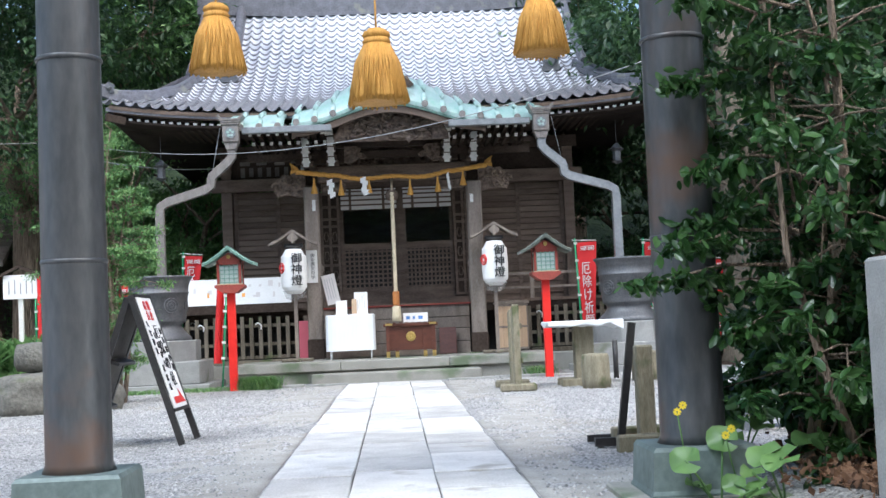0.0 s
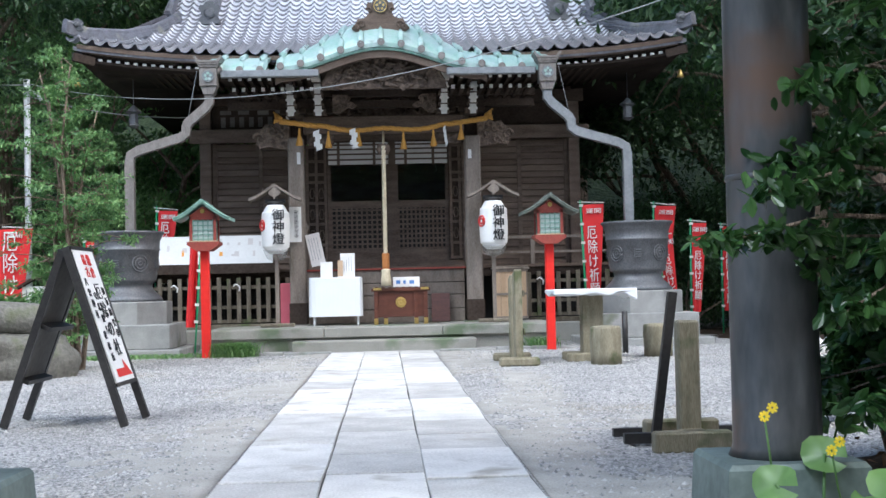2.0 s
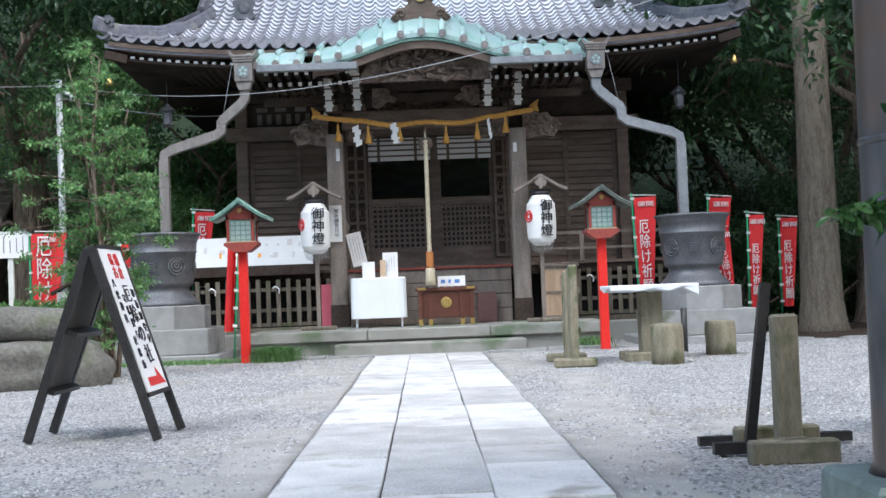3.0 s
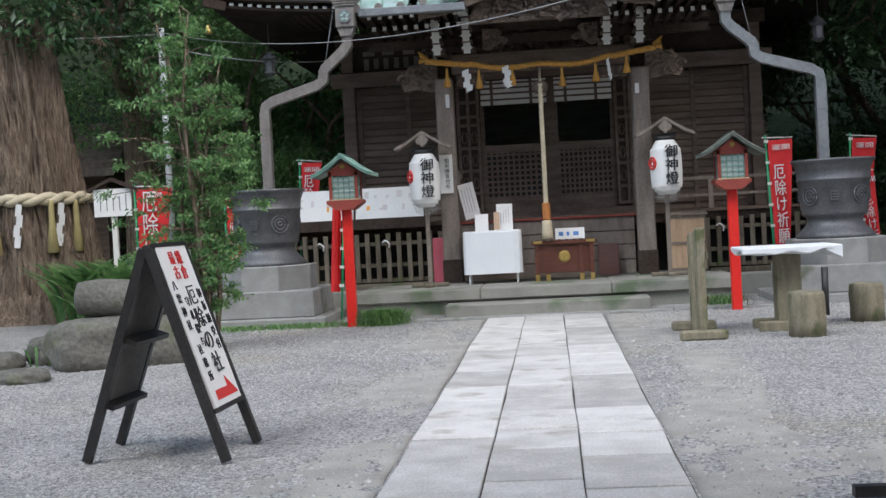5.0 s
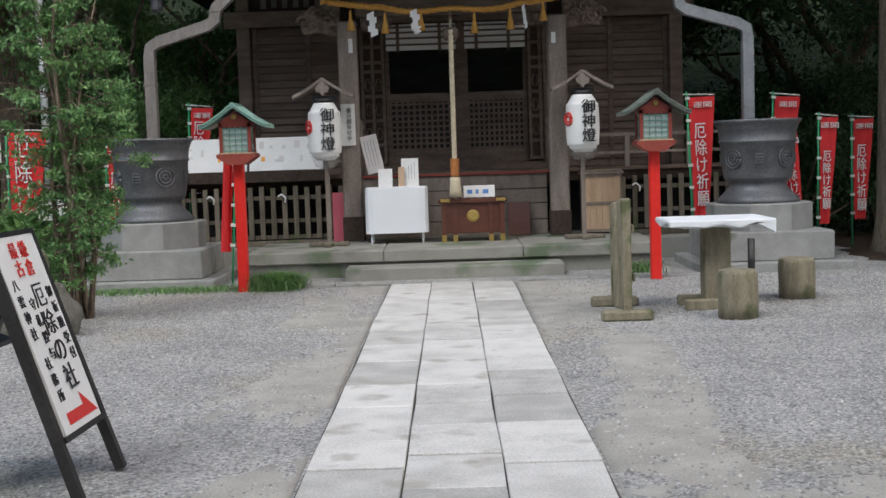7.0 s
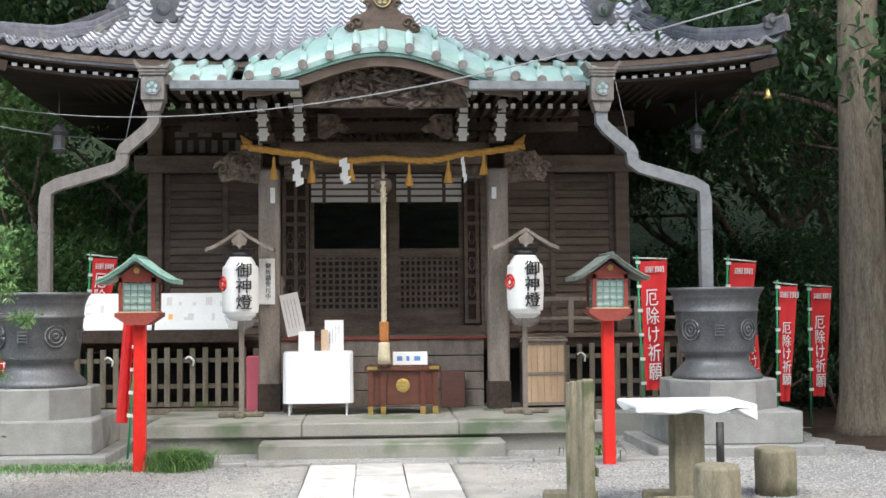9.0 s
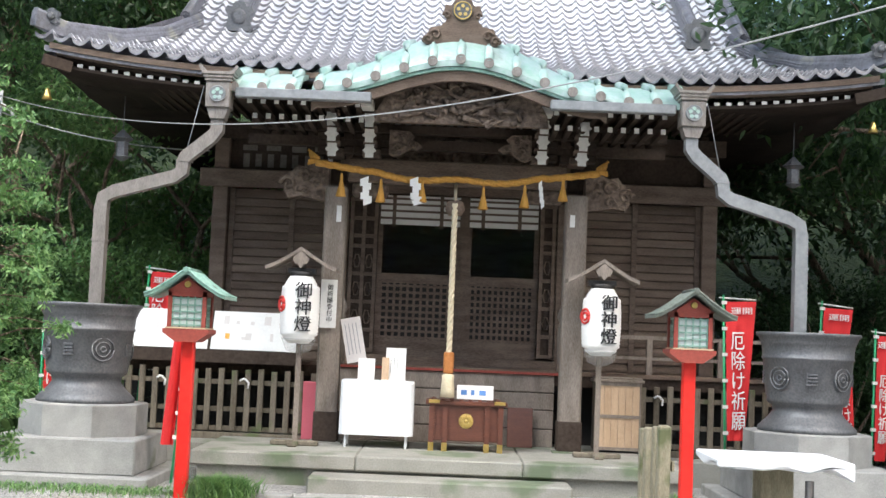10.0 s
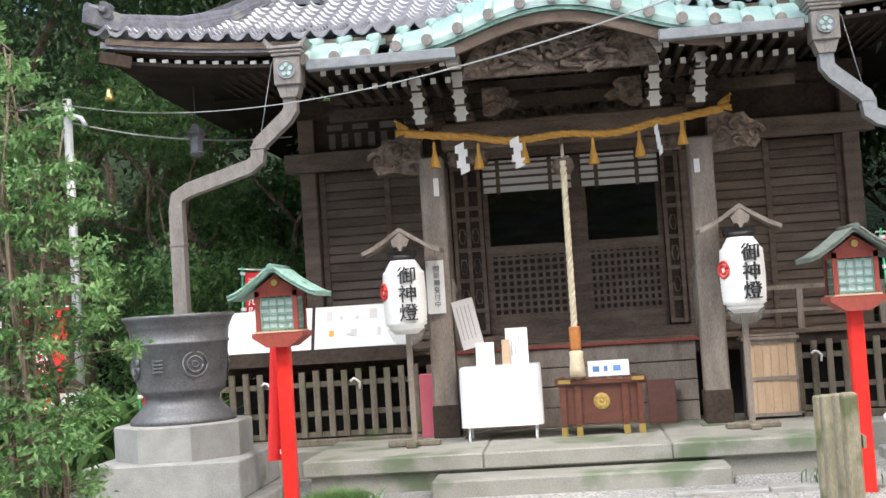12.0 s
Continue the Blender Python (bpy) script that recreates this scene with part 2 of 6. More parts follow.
def merge(bm, tmp, m=None):
    if m is not None:
        tmp.transform(m)
    tmp.verts.index_update()
    vs = [bm.verts.new(v.co) for v in tmp.verts]
    for f in tmp.faces:
        nf = bm.faces.new([vs[v.index] for v in f.verts])
        nf.smooth = f.smooth
    tmp.free()


def lathe(bm, profile, cx=0.0, cy=0.0, seg=24, smooth=True, turn=0.0):
    rings = []
    for r, z in profile:
        rings.append([bm.verts.new((cx + r * math.cos(turn + 2 * math.pi * i / seg), cy + r * math.sin(turn + 2 * math.pi * i / seg), z)) for i in range(seg)])
    for a, b in zip(rings, rings[1:]):
        for i in range(seg):
            bm.faces.new((a[i], a[(i + 1) % seg], b[(i + 1) % seg], b[i])).smooth = smooth
    bm.faces.new(rings[0][::-1])
    bm.faces.new(rings[-1])
    return bm


def tube(bm, pts, radii, seg=8, square=False, smooth=True):
    """A tube along points; radii a number or one a point."""
    pts = [Vector(p) for p in pts]
    if not isinstance(radii, (list, tuple)):
        radii = [radii] * len(pts)
    rings = []
    for i, p in enumerate(pts):
        d = (pts[min(i + 1, len(pts) - 1)] - pts[max(i - 1, 0)]).normalized()
        up = Vector((0, 1, 0)) if abs(d.y) < 0.9 else Vector((0, 0, 1))
        a = d.cross(up).normalized()
        b = d.cross(a)
        n = 4 if square else seg
        off = math.pi / 4 if square else 0
        rings.append([bm.verts.new(p + radii[i] * (a * math.cos(off + 2 * math.pi * k / n) + b * math.sin(off + 2 * math.pi * k / n))) for k in range(n)])
    for a, b in zip(rings, rings[1:]):
        n = len(a)
        for i in range(n):
            bm.faces.new((a[i], a[(i + 1) % n], b[(i + 1) % n], b[i])).smooth = smooth and not square
    bm.faces.new(rings[0][::-1])
    bm.faces.new(rings[-1])
    return bm


def slab(bm, outline, y0, y1, m=None):
    """An outline in x and z given thickness from y0 to y1."""
    tmp = bmesh.new()
    a = [tmp.verts.new((x, y0, z)) for x, z in outline]
    b = [tmp.verts.new((x, y1, z)) for x, z in outline]
    tmp.faces.new(a)
    tmp.faces.new(b[::-1])
    n = len(a)
    for i in range(n):
        tmp.faces.new((a[i], b[i], b[(i + 1) % n], a[(i + 1) % n]))
    bmesh.ops.recalc_face_normals(tmp, faces=tmp.faces[:])
    merge(bm, tmp, m)
    return bm


def strip(bm, rows, thick):
    """A sheet from rows of points, given thickness downwards."""
    top = [[bm.verts.new(p) for p in r] for r in rows]
    bot = [[bm.verts.new((p[0], p[1], p[2] - thick)) for p in r] for r in rows]
    n, k = len(rows), len(rows[0])
    for i in range(n - 1):
        for j in range(k - 1):
            bm.faces.new((top[i][j], top[i][j + 1], top[i + 1][j + 1], top[i + 1][j])).smooth = True
            bm.faces.new((bot[i][j], bot[i + 1][j], bot[i + 1][j + 1], bot[i][j + 1])).smooth = True
    for i in range(n - 1):
        for j in (0, k - 1):
            bm.faces.new((top[i][j], top[i + 1][j], bot[i + 1][j], bot[i][j]))
    for j in range(k - 1):
        for i in (0, n - 1):
            bm.faces.new((top[i][j], top[i][j + 1], bot[i][j + 1], bot[i][j]))
    return bm


def thing(name, label, category, loc=(0, 0, 0), rz=0.0, group="", kind=""):
    e = new(name)
    e.empty_display_size = 0.2
    e.matrix_basis = pose(*loc, 0, 0, rz)
    return tagged(e, label, category, group, kind)


def link_mesh(name, me, mat, parent=None, at=None):
    if not me.materials:
        me.materials.append(mat)
    ob = new(name, me)
    if parent is not None:
        ob.parent = parent
    if at is not None:
        ob.matrix_basis = at
    return ob


def part(name, bm, mat, parent=None, label="", at=None, fix=True):
    """One mesh object. Under a thing its coordinates are the thing's own."""
    if fix:
        bmesh.ops.recalc_face_normals(bm, faces=bm.faces[:])
    me = bpy.data.meshes.new(name)
    bm.to_mesh(me)
    bm.free()
    ob = link_mesh(name, me, mat, parent, at)
    return tagged(ob, label) if label else ob


def piece(name, *args, mat, parent, bevel=0.0, label="", m=None):
    return part(name, box(bmesh.new(), *args, m, bevel), mat, parent, label)


def solo(name, bm, mat, label, category, group="", kind=""):
    return tagged(part(name, bm, mat), label, category, group, kind)


def letters(name, text, size, mat, parent, at, depth=0.002, column=False, gap=1.12):
    """Writing as flat mesh; a column runs downwards."""
    cu = bpy.data.curves.new(name, "FONT")
    cu.body = "\n".join(text) if column else text
    cu.size, cu.extrude, cu.align_x = size, depth, "CENTER"
    cu.space_line = gap
    tmp = bpy.data.objects.new(name, cu)
    scene.collection.objects.link(tmp)
    bpy.context.view_layer.update()
    me = bpy.data.meshes.new_from_object(tmp.evaluated_get(bpy.context.evaluated_depsgraph_get()))
    bpy.data.objects.remove(tmp)
    bpy.data.curves.remove(cu)
    if me.vertices:
        xs = np.empty(len(me.vertices) * 3)
        me.vertices.foreach_get("co", xs)
        xs = xs.reshape(-1, 3)
        mid = (xs.max(0) + xs.min(0)) / 2
        xs -= mid
        me.vertices.foreach_set("co", xs.ravel())
    me.materials.clear()
    return link_mesh(name, me, mat, parent, at)


UP = pose(0, 0, 0, 90)  # writing stood upright, facing -y


def leaves(name, centres, radii, count, size, mat, parent, seed, wide=0.45, droop=0.3, shell=0.5, full=False):
    """Many small folded leaves in clumps round the given centres."""
    rng = np.random.default_rng(seed)
    c, r = np.array(centres, float), np.array(radii, float)
    if r.ndim == 1:
        r = np.repeat(r[:, None], 3, 1)
    w = np.prod(r, 1) ** (2 / 3)
    k = rng.choice(len(c), count, p=w / w.sum())
    d = rng.normal(size=(count, 3))
    d /= np.linalg.norm(d, axis=1)[:, None]
    q = shell + (1 - shell) * rng.random(count) + rng.normal(0, 0.08, count)
    p = c[k] + d * r[k] * q[:, None]
    a = d * 0.6 + rng.normal(0, 0.6, (count, 3))
    a[:, 2] -= droop
    a /= np.linalg.norm(a, axis=1)[:, None]
    b = np.cross(a, np.array([0, 0, 1.0]) + rng.normal(0, 0.5, (count, 3)))
    b /= np.linalg.norm(b, axis=1)[:, None] + 1e-9
    n = np.cross(a, b)
    s = (size * rng.uniform(0.6, 1.3, count))[:, None]
    v = np.stack([p - a * s * 0.5, p + b * s * wide * 0.5 - n * s * 0.08 - a * s * 0.05, p + a * s * 0.5, p - b * s * wide * 0.5 - n * s * 0.08 - a * s * 0.05], 1).reshape(-1, 3)
    i = np.arange(count)[:, None] * 4
    f = np.concatenate([i + [0, 1, 2], i + [0, 2, 3]], 0)
    if full:
        side, drop = b * s * wide * 0.5, n * s * 0.1
        v = np.stack([p - a * s * 0.5, p + side * 0.8 - drop - a * s * 0.28, p + side - drop + a * s * 0.08, p + side * 0.5 - drop * 0.8 + a * s * 0.36, p + a * s * 0.5 - drop, p - side * 0.5 - drop * 0.8 + a * s * 0.36, p - side - drop + a * s * 0.08, p - side * 0.8 - drop - a * s * 0.28], 1).reshape(-1, 3)
        i = np.arange(count)[:, None] * 8
        f = np.concatenate([np.concatenate([i + [0, j, j + 1] for j in range(1, 7)], 0)], 0)
    me = bpy.data.meshes.new(name)
    me.from_pydata(v.tolist(), [], f.tolist())
    return link_mesh(name, me, mat, parent)


def limb(bm, p, d, length, r, depth, rng, ends, seg=7):
    """A bending limb that forks; its tips are kept for the crown."""
    pts, radii, q = [Vector(p)], [r], Vector(d).normalized()
    for i in range(4):
        q = (q + Vector(rng.normal(0, 0.13, 3))).normalized()
        pts.append(pts[-1] + q * length / 4)
        radii.append(r * (1 - 0.12 * (i + 1)))
    tube(bm, pts, radii, seg)
    if depth == 0:
        ends.append(pts[-1])
        ends.append(pts[2])
        return
    for j in range(3):
        s = (q + Vector(rng.normal(0, 0.55, 3)) + Vector((0, 0, 0.15))).normalized()
        limb(bm, pts[-1 - (j % 2)], s, length * rng.uniform(0.6, 0.85), radii[-1] * 0.68, depth - 1, rng, ends, max(4, seg - 1))

# ---- ground ----
bm = bmesh.new()
N = 90
gx = [-60 + 120 * i / N for i in range(N + 1)]
gy = [-30 + 110 * i / N for i in range(N + 1)]


def ground_z(x, y):
    bank = max(0.0, min(1.0, (x - 1.75) / 0.9)) * max(0.0, min(1.0, (8.2 - y) / 0.8)) * max(0.0, min(1.0, (y - 3.5) / 1.0)) * 0.16
    hill = max(0.0, y - 33) * 0.42 + max(0.0, abs(x) - 13) * 0.35 * max(0.0, min(1.0, (y - 8) / 10))
    return -0.015 + bank + min(hill, 16)


gx = sorted(set(gx + [1.5 + 0.2 * i for i in range(12)]))
gy = sorted(set(gy + [3.5 + 0.3 * i for i in range(18)]))
gv = [[bm.verts.new((x, y, ground_z(x, y))) for x in gx] for y in gy]
for i in range(len(gy) - 1):
    for j in range(len(gx) - 1):
        bm.faces.new((gv[i][j], gv[i][j + 1], gv[i + 1][j + 1], gv[i + 1][j])).smooth = True
solo("ground", bm, GROUND, "grey gravel forecourt with packed pale dirt", "ground", kind="structure")
bm = bmesh.new()
strip(bm, [[(x, y, ground_z(x, y) + 0.06 + 0.04 * noise.noise((x * 2, y * 2, 0)) - 0.15 * max(abs(x - 3.87) / 2.07, abs(y - 6.0) / 2.4) ** 5) for x in [1.8 + 0.18 * i for i in range(24)]] for y in [3.6 + 0.2 * j for j in range(25)]], 0.06)
solo("planting_soil", bm, SOIL, "bare brown soil bank under the shrub", "soil", kind="structure")
# dark earth under the trees beside the hall
bm = bmesh.new()
strip(bm, [[(x, y, ground_z(x, y) + 0.025 + 0.035 * noise.noise((x * 1.6, y * 1.6, 4)) - 0.09 * max(abs(x - 8.0) / 2.9, abs(y - 23.6) / 3.5) ** 6) for x in [5.05 + 0.25 * i for i in range(25)]] for y in [20.0 + 0.28 * j for j in range(27)]], 0.06)
solo("bare_earth", bm, SOIL, "dark bare earth under the trees beside the hall", "soil", kind="structure")
# packed dirt worn along both sides of the path
for a, b in ((-1.75, -0.78), (0.78, 2.3)):
    bm = bmesh.new()
    strip(bm, [[(x, y, -0.011 + 0.016 * noise.noise((x * 1.7, y * 0.55, 11)) + 0.01 * noise.noise((x * 6, y * 4, 5)) - 0.02 * (abs(x - 0.6 * a / abs(a)) / 1.6) ** 3) for x in [a + (b - a) * i / 16 for i in range(17)]] for y in [4.0 + 0.15 * j for j in range(108)]], 0.05)
    solo("dirt_strip", bm, PACKED, "pale packed dirt worn beside the path", "dirt", kind="structure")
# slope behind the hall; unseen slope added behind the start darkens window reflections
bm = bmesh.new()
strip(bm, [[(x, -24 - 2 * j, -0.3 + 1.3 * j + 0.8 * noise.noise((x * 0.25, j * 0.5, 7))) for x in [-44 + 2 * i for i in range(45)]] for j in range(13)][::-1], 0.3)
solo("wooded_slope", bm, UNDER, "unseen dark slope added behind the approach to block low sky", "slope", kind="structure")
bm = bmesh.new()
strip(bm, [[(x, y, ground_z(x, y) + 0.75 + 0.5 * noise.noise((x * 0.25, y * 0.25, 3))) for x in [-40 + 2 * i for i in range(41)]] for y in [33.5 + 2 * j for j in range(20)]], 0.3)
solo("wooded_slope", bm, UNDER, "leaf-covered slope behind the hall, coloured dark for shade", "slope", kind="structure")

# ---- stone terrace ----
terrace = thing("stone_terrace", "weathered grey stone terrace with a mossy lower step", "terrace", (0.05, 21.2, 0), kind="structure")
for x0, x1 in ((-2.72, -0.9), (-0.9, 0.95), (0.95, 2.75)):
    piece("slab", x0 - 0.047, x1 - 0.053, 0.0, 3.1, 0.18, 0.34, mat=STEP, parent=terrace, bevel=0.015)
piece("riser", -2.7, 2.62, 0.08, 3.0, -0.05, 0.178, mat=STEP, parent=terrace)
piece("step", -1.42, 1.4, -0.5, 0.06, -0.05, 0.15, mat=STEP, parent=terrace, bevel=0.018)
piece("wing", -4.9, -2.78, 1.5, 3.0, -0.05, 0.3, mat=STEP, parent=terrace, bevel=0.02)
piece("wing", 2.72, 5.2, 1.5, 3.0, -0.05, 0.3, mat=STEP, parent=terrace, bevel=0.02)
for x0, x1 in ((-2.9, -0.78), (0.8, 3.3)):
    n = 3
    for i in range(n):
        w = (x1 - x0) / n
        piece("kerb_stone", x0 + i * w + 0.01, x0 + (i + 1) * w - 0.01, -1.12, -0.94, -0.05, 0.02 + 0.012 * (i % 2), mat=GRANITE, parent=terrace, bevel=0.01)

# ---- hall ----
CX = 0.12
hall = thing("shrine_hall", "old dark timber shrine hall with grey tile roof", "shrine hall", (0, 24.35, 0.34))
H = Matrix.Translation((0, -24.35, -0.34))


def hall_box(name, *a, mat=WOOD, parent=hall, bevel=0.0, label=""):
    return piece(name, *a, mat=mat, parent=parent, bevel=bevel, label=label, m=H)


def hall_part(name, bm, mat, parent=hall, label=""):
    bm.transform(H)
    return part(name, bm, mat, parent, label)


wall = hall_box("back_wall", -3.1, 3.55, 30.0, 30.15, 0.34, 4.6)
hall_box("side_wall", -3.12, -3.02, 24.5, 30.0, 0.9, 4.6, mat=WOODH)
hall_box("side_wall", 3.47, 3.57, 24.5, 30.0, 0.9, 4.6, mat=WOODH)
hall_box("floor", -3.0, 3.46, 24.6, 30.0, 1.1, 1.25, mat=WOODD)
for x in (-3.22, 3.46):
    hall_box("corner_post", x, x + 0.205, 24.25, 24.46, 0.34, 4.5, mat=WOOD, bevel=0.012)
for x in (-1.5, 1.5):
    hall_box("door_post", x, x + 0.15, 24.28, 24.46, 0.34, 4.5, mat=WOOD, bevel=0.01)
hall_box("lintel_beam", -3.4, 3.84, 24.2, 24.25, 3.61, 3.86, bevel=0.012)
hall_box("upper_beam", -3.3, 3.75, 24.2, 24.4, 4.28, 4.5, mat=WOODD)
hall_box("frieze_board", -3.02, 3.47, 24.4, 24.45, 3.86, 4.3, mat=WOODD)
# faded votive slips pasted on the frieze and a fresh white one
rg = np.random.default_rng(14)
for row, (z0, z1) in enumerate(((3.9, 4.1), (4.13, 4.22))):
    for k in range(7 if row == 0 else 4):
        x = -2.86 + (0.17 if row == 0 else 0.33) * k + rg.uniform(-0.015, 0.015)
        hall_box("votive_slip", x, x + (0.085 if row == 0 else 0.2), 24.393, 24.4, z0 + rg.uniform(0, 0.03), z1, mat=GREYSLIP)
hall_box("votive_slip", -1.66, -1.6, 24.19, 24.2, 3.9, 4.08, mat=PAPER, label="white paper votive slip")
# louvred shutters
for name, x0, x1, xm in (("shutter", -3.0, -1.5, -2.14), ("shutter", 1.65, 3.46, 2.56)):
    sh = hall_box(name, x0, x1, 24.42, 24.46, 1.3, 3.61, mat=WOODH, label="closed horizontal-board wooden shutter")
    for a, b in ((x0, x0 + 0.07), (xm - 0.035, xm + 0.035), (x1 - 0.07, x1)):
        hall_box("stile", a, b, 24.36, 24.42, 1.3, 3.61, parent=sh)
    for i in range(20):
        z = 1.32 + 0.114 * i
        for a, b in ((x0 + 0.07, xm - 0.035), (xm + 0.035, x1 - 0.07)):
            t = bmesh.new()
            slab(t, [(a, z), (b, z), (b, z + 0.1), (a, z + 0.1)], 24.4, 24.42)
            for v in t.verts:
                if v.co.y < 24.41 and v.co.z < z + 0.05:
                    v.co.y -= 0.03
            hall_part("board", t, WOODH, sh)
# folded carved door leaves beside the opening
for x0 in (-1.33, 1.27):
    fold = hall_box("folded_door", x0, x0 + 0.38, 24.36, 24.42, 1.45, 3.55, mat=WOODD, label="folded panelled door leaf")
    for a in (0.0, 0.165, 0.33):
        hall_box("stile", x0 + a, x0 + a + 0.05, 24.31, 24.36, 1.45, 3.55, parent=fold)
    for z in (1.45, 1.72, 2.1, 2.48, 2.86, 3.0, 3.24, 3.5):
        hall_box("rail", x0 + 0.05, x0 + 0.33, 24.325, 24.36, z, z + 0.05, parent=fold)
    for i in range(3):
        for j in range(2):
            t = bmesh.new()
            tube(t, [(x0 + 0.11 + 0.165 * j + 0.045 * math.cos(k * 1.0472), 24.335, 1.92 + 0.38 * i + 0.1 * math.sin(k * 1.0472)) for k in range(7)], 0.012, 5)
            hall_part("tracery", t, CARVE, fold)
# doors with glass, blind and lattice
for x0, x1 in ((-0.94, 0.19), (0.28, 1.26)):
    door = hall_box("sliding_door", x0, x1, 24.4, 24.46, 1.42, 1.64, mat=WOOD, label="sliding door with lattice below dark glass")
    hall_box("stile", x0, x0 + 0.06, 24.4, 24.46, 1.64, 3.52, parent=door)
    hall_box("stile", x1 - 0.06, x1, 24.4, 24.46, 1.64, 3.52, parent=door)
    hall_box("rail", x0 + 0.06, x1 - 0.06, 24.4, 24.46, 2.4, 2.53, parent=door)
    p = hall_box("pane", x0 + 0.06, x1 - 0.06, 24.43, 24.436, 2.53, 3.3, mat=GLASS, parent=door)
    p.visible_shadow = False
    # black sheet gives the lattice holes their darkness
    hall_box("backing", x0 + 0.06, x1 - 0.06, 24.44, 24.45, 1.64, 2.4, mat=BLACKTH, parent=door)
    n = 11
    w = (x1 - x0 - 0.12) / n
    for i in range(n + 1):
        x = x0 + 0.06 + w * i
        hall_box("lattice_bar", x - 0.018, x + 0.018, 24.405, 24.425, 1.64, 2.4, parent=door)
    for i in range(9):
        z = 1.66 + 0.088 * i
        hall_box("lattice_bar", x0 + 0.06, x1 - 0.06, 24.408, 24.428, z - 0.017, z + 0.017, parent=door)
    blind = hall_box("blind", x0 + 0.02, x1 - 0.02, 24.36, 24.372, 3.2, 3.6, mat=PAPER, label="half-raised pale cloth-edged blind")
    for z in (3.27, 3.37, 3.46, 3.54):
        hall_box("band", x0 + 0.02, x1 - 0.02, 24.35, 24.36, z, z + 0.03, parent=blind)
    for x in (x0 + 0.18, x1 - 0.3):
        hall_box("strap", x, x + 0.05, 24.342, 24.35, 3.16, 3.6, mat=WOOD, parent=blind)
hall_box("mullion", 0.19, 0.28, 24.36, 24.46, 1.42, 3.6)
hall_box("sill", -1.5, 1.65, 24.2, 24.36, 1.31, 1.42, mat=WOOD)
hall_box("red_edge", -1.3, 1.5, 23.36, 23.385, 1.255, 1.285, mat=REDWOOD, label="faded red edging cloth")
# veranda
for i in range(9):
    y = 23.4 + 0.1 * i
    hall_box("floor_plank", -4.3, 4.55, y, y + 0.096, 1.26, 1.31, mat=WOODH)
hall_box("veranda_beam", -4.3, 4.55, 23.44, 23.54, 1.12, 1.26, mat=WOODD)
for i, (z0, z1) in enumerate(((0.34, 0.56), (0.57, 0.8), (0.81, 1.02), (1.03, 1.25))):
    hall_box("front_plank", -1.3, 1.45, 23.4 - 0.004 * (i % 2), 23.44, z0, z1, mat=WOODG, bevel=0.008)
# black sheet in place of the shaded gap below the floor
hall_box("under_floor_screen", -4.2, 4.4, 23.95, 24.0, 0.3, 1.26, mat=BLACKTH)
for x0, x1 in ((-4.25, -1.45), (1.75, 4.5)):
    for z, h in ((1.5, 0.04), (1.76, 0.05)):
        hall_box("hand_rail", x0, x1, 23.46, 23.51, z, z + h, mat=WOODG)
    n = 4
    for i in range(n):
        x = x0 + (x1 - x0) * i / (n - 1)
        hall_box("rail_post", x - 0.035, x + 0.035, 23.45, 23.52, 1.31, 1.8, mat=WOODG)
for x in (-1.3, 1.52):
    t = bmesh.new()
    lathe(t, [(0.05, 1.3), (0.05, 1.9), (0.035, 1.93), (0.06, 1.99), (0.062, 2.03), (0.035, 2.1), (0.008, 2.14)], x, 23.4, 12)
    hall_part("newel_post", t, WOODG)
# porch columns
for x in (-1.39, 1.59):
    col = hall_box("porch_column", x - 0.135, x + 0.135, 22.67, 22.94, 0.34, 3.5, mat=WOODG, bevel=0.025, label="square grey porch column")
    hall_box("foot_plate", x - 0.15, x + 0.15, 22.655, 22.955, 0.36, 0.72, mat=WOODD, parent=col, bevel=0.01)
    hall_box("base_stone", x - 0.2, x + 0.2, 22.6, 23.0, 0.335, 0.36, mat=STEP, parent=col)
    s = 1 if x > 0 else -1
    t = bmesh.new()
    prof = [(0.0, 3.3), (0.16, 3.32), (0.34, 3.36), (0.5, 3.33), (0.56, 3.42), (0.52, 3.52), (0.57, 3.6), (0.46, 3.66), (0.4, 3.74), (0.28, 3.72), (0.16, 3.78), (0.0, 3.78)]
    slab(t, [(x + s * (0.1 + a), b) for a, b in prof], 22.7, 22.9)
    nose = hall_part("carved_beast_nose", t, CARVE, col, "carved animal-head beam end")
    for cx, cz, r0 in ((0.5, 3.5, 0.1), (0.3, 3.6, 0.1), (0.3, 3.42, 0.06), (0.15, 3.52, 0.07)):
        t = tube(bmesh.new(), [(x + s * (0.1 + cx + r0 * math.cos(q * 0.6) * (1 - q / 14)), 22.69, cz + r0 * math.sin(q * 0.6) * (1 - q / 14)) for q in range(13)], [0.03 - 0.0015 * q for q in range(13)], 6)
        hall_part("scroll", t, CARVE, nose)
    hall_box("tag", x - 0.03 - s * 0.05, x + 0.03 - s * 0.05, 22.66, 22.67, 3.1 if s > 0 else 3.05, 3.25, mat=PAPER, parent=col)
hall_box("rainbow_beam", -1.26, 1.46, 22.7, 22.9, 3.56, 3.86, mat=WOOD, bevel=0.02)
hall_box("carved_bracket", -1.2, -0.75, 22.72, 22.88, 3.38, 3.56, mat=CARVE, bevel=0.03)
hall_box("carved_bracket", 0.95, 1.42, 22.72, 22.88, 3.38, 3.56, mat=CARVE, bevel=0.03)
for x in (-1.39, 1.59):
    hall_box("tie_beam", x - 0.1, x + 0.1, 22.94, 24.22, 3.55, 3.8, mat=WOODD)
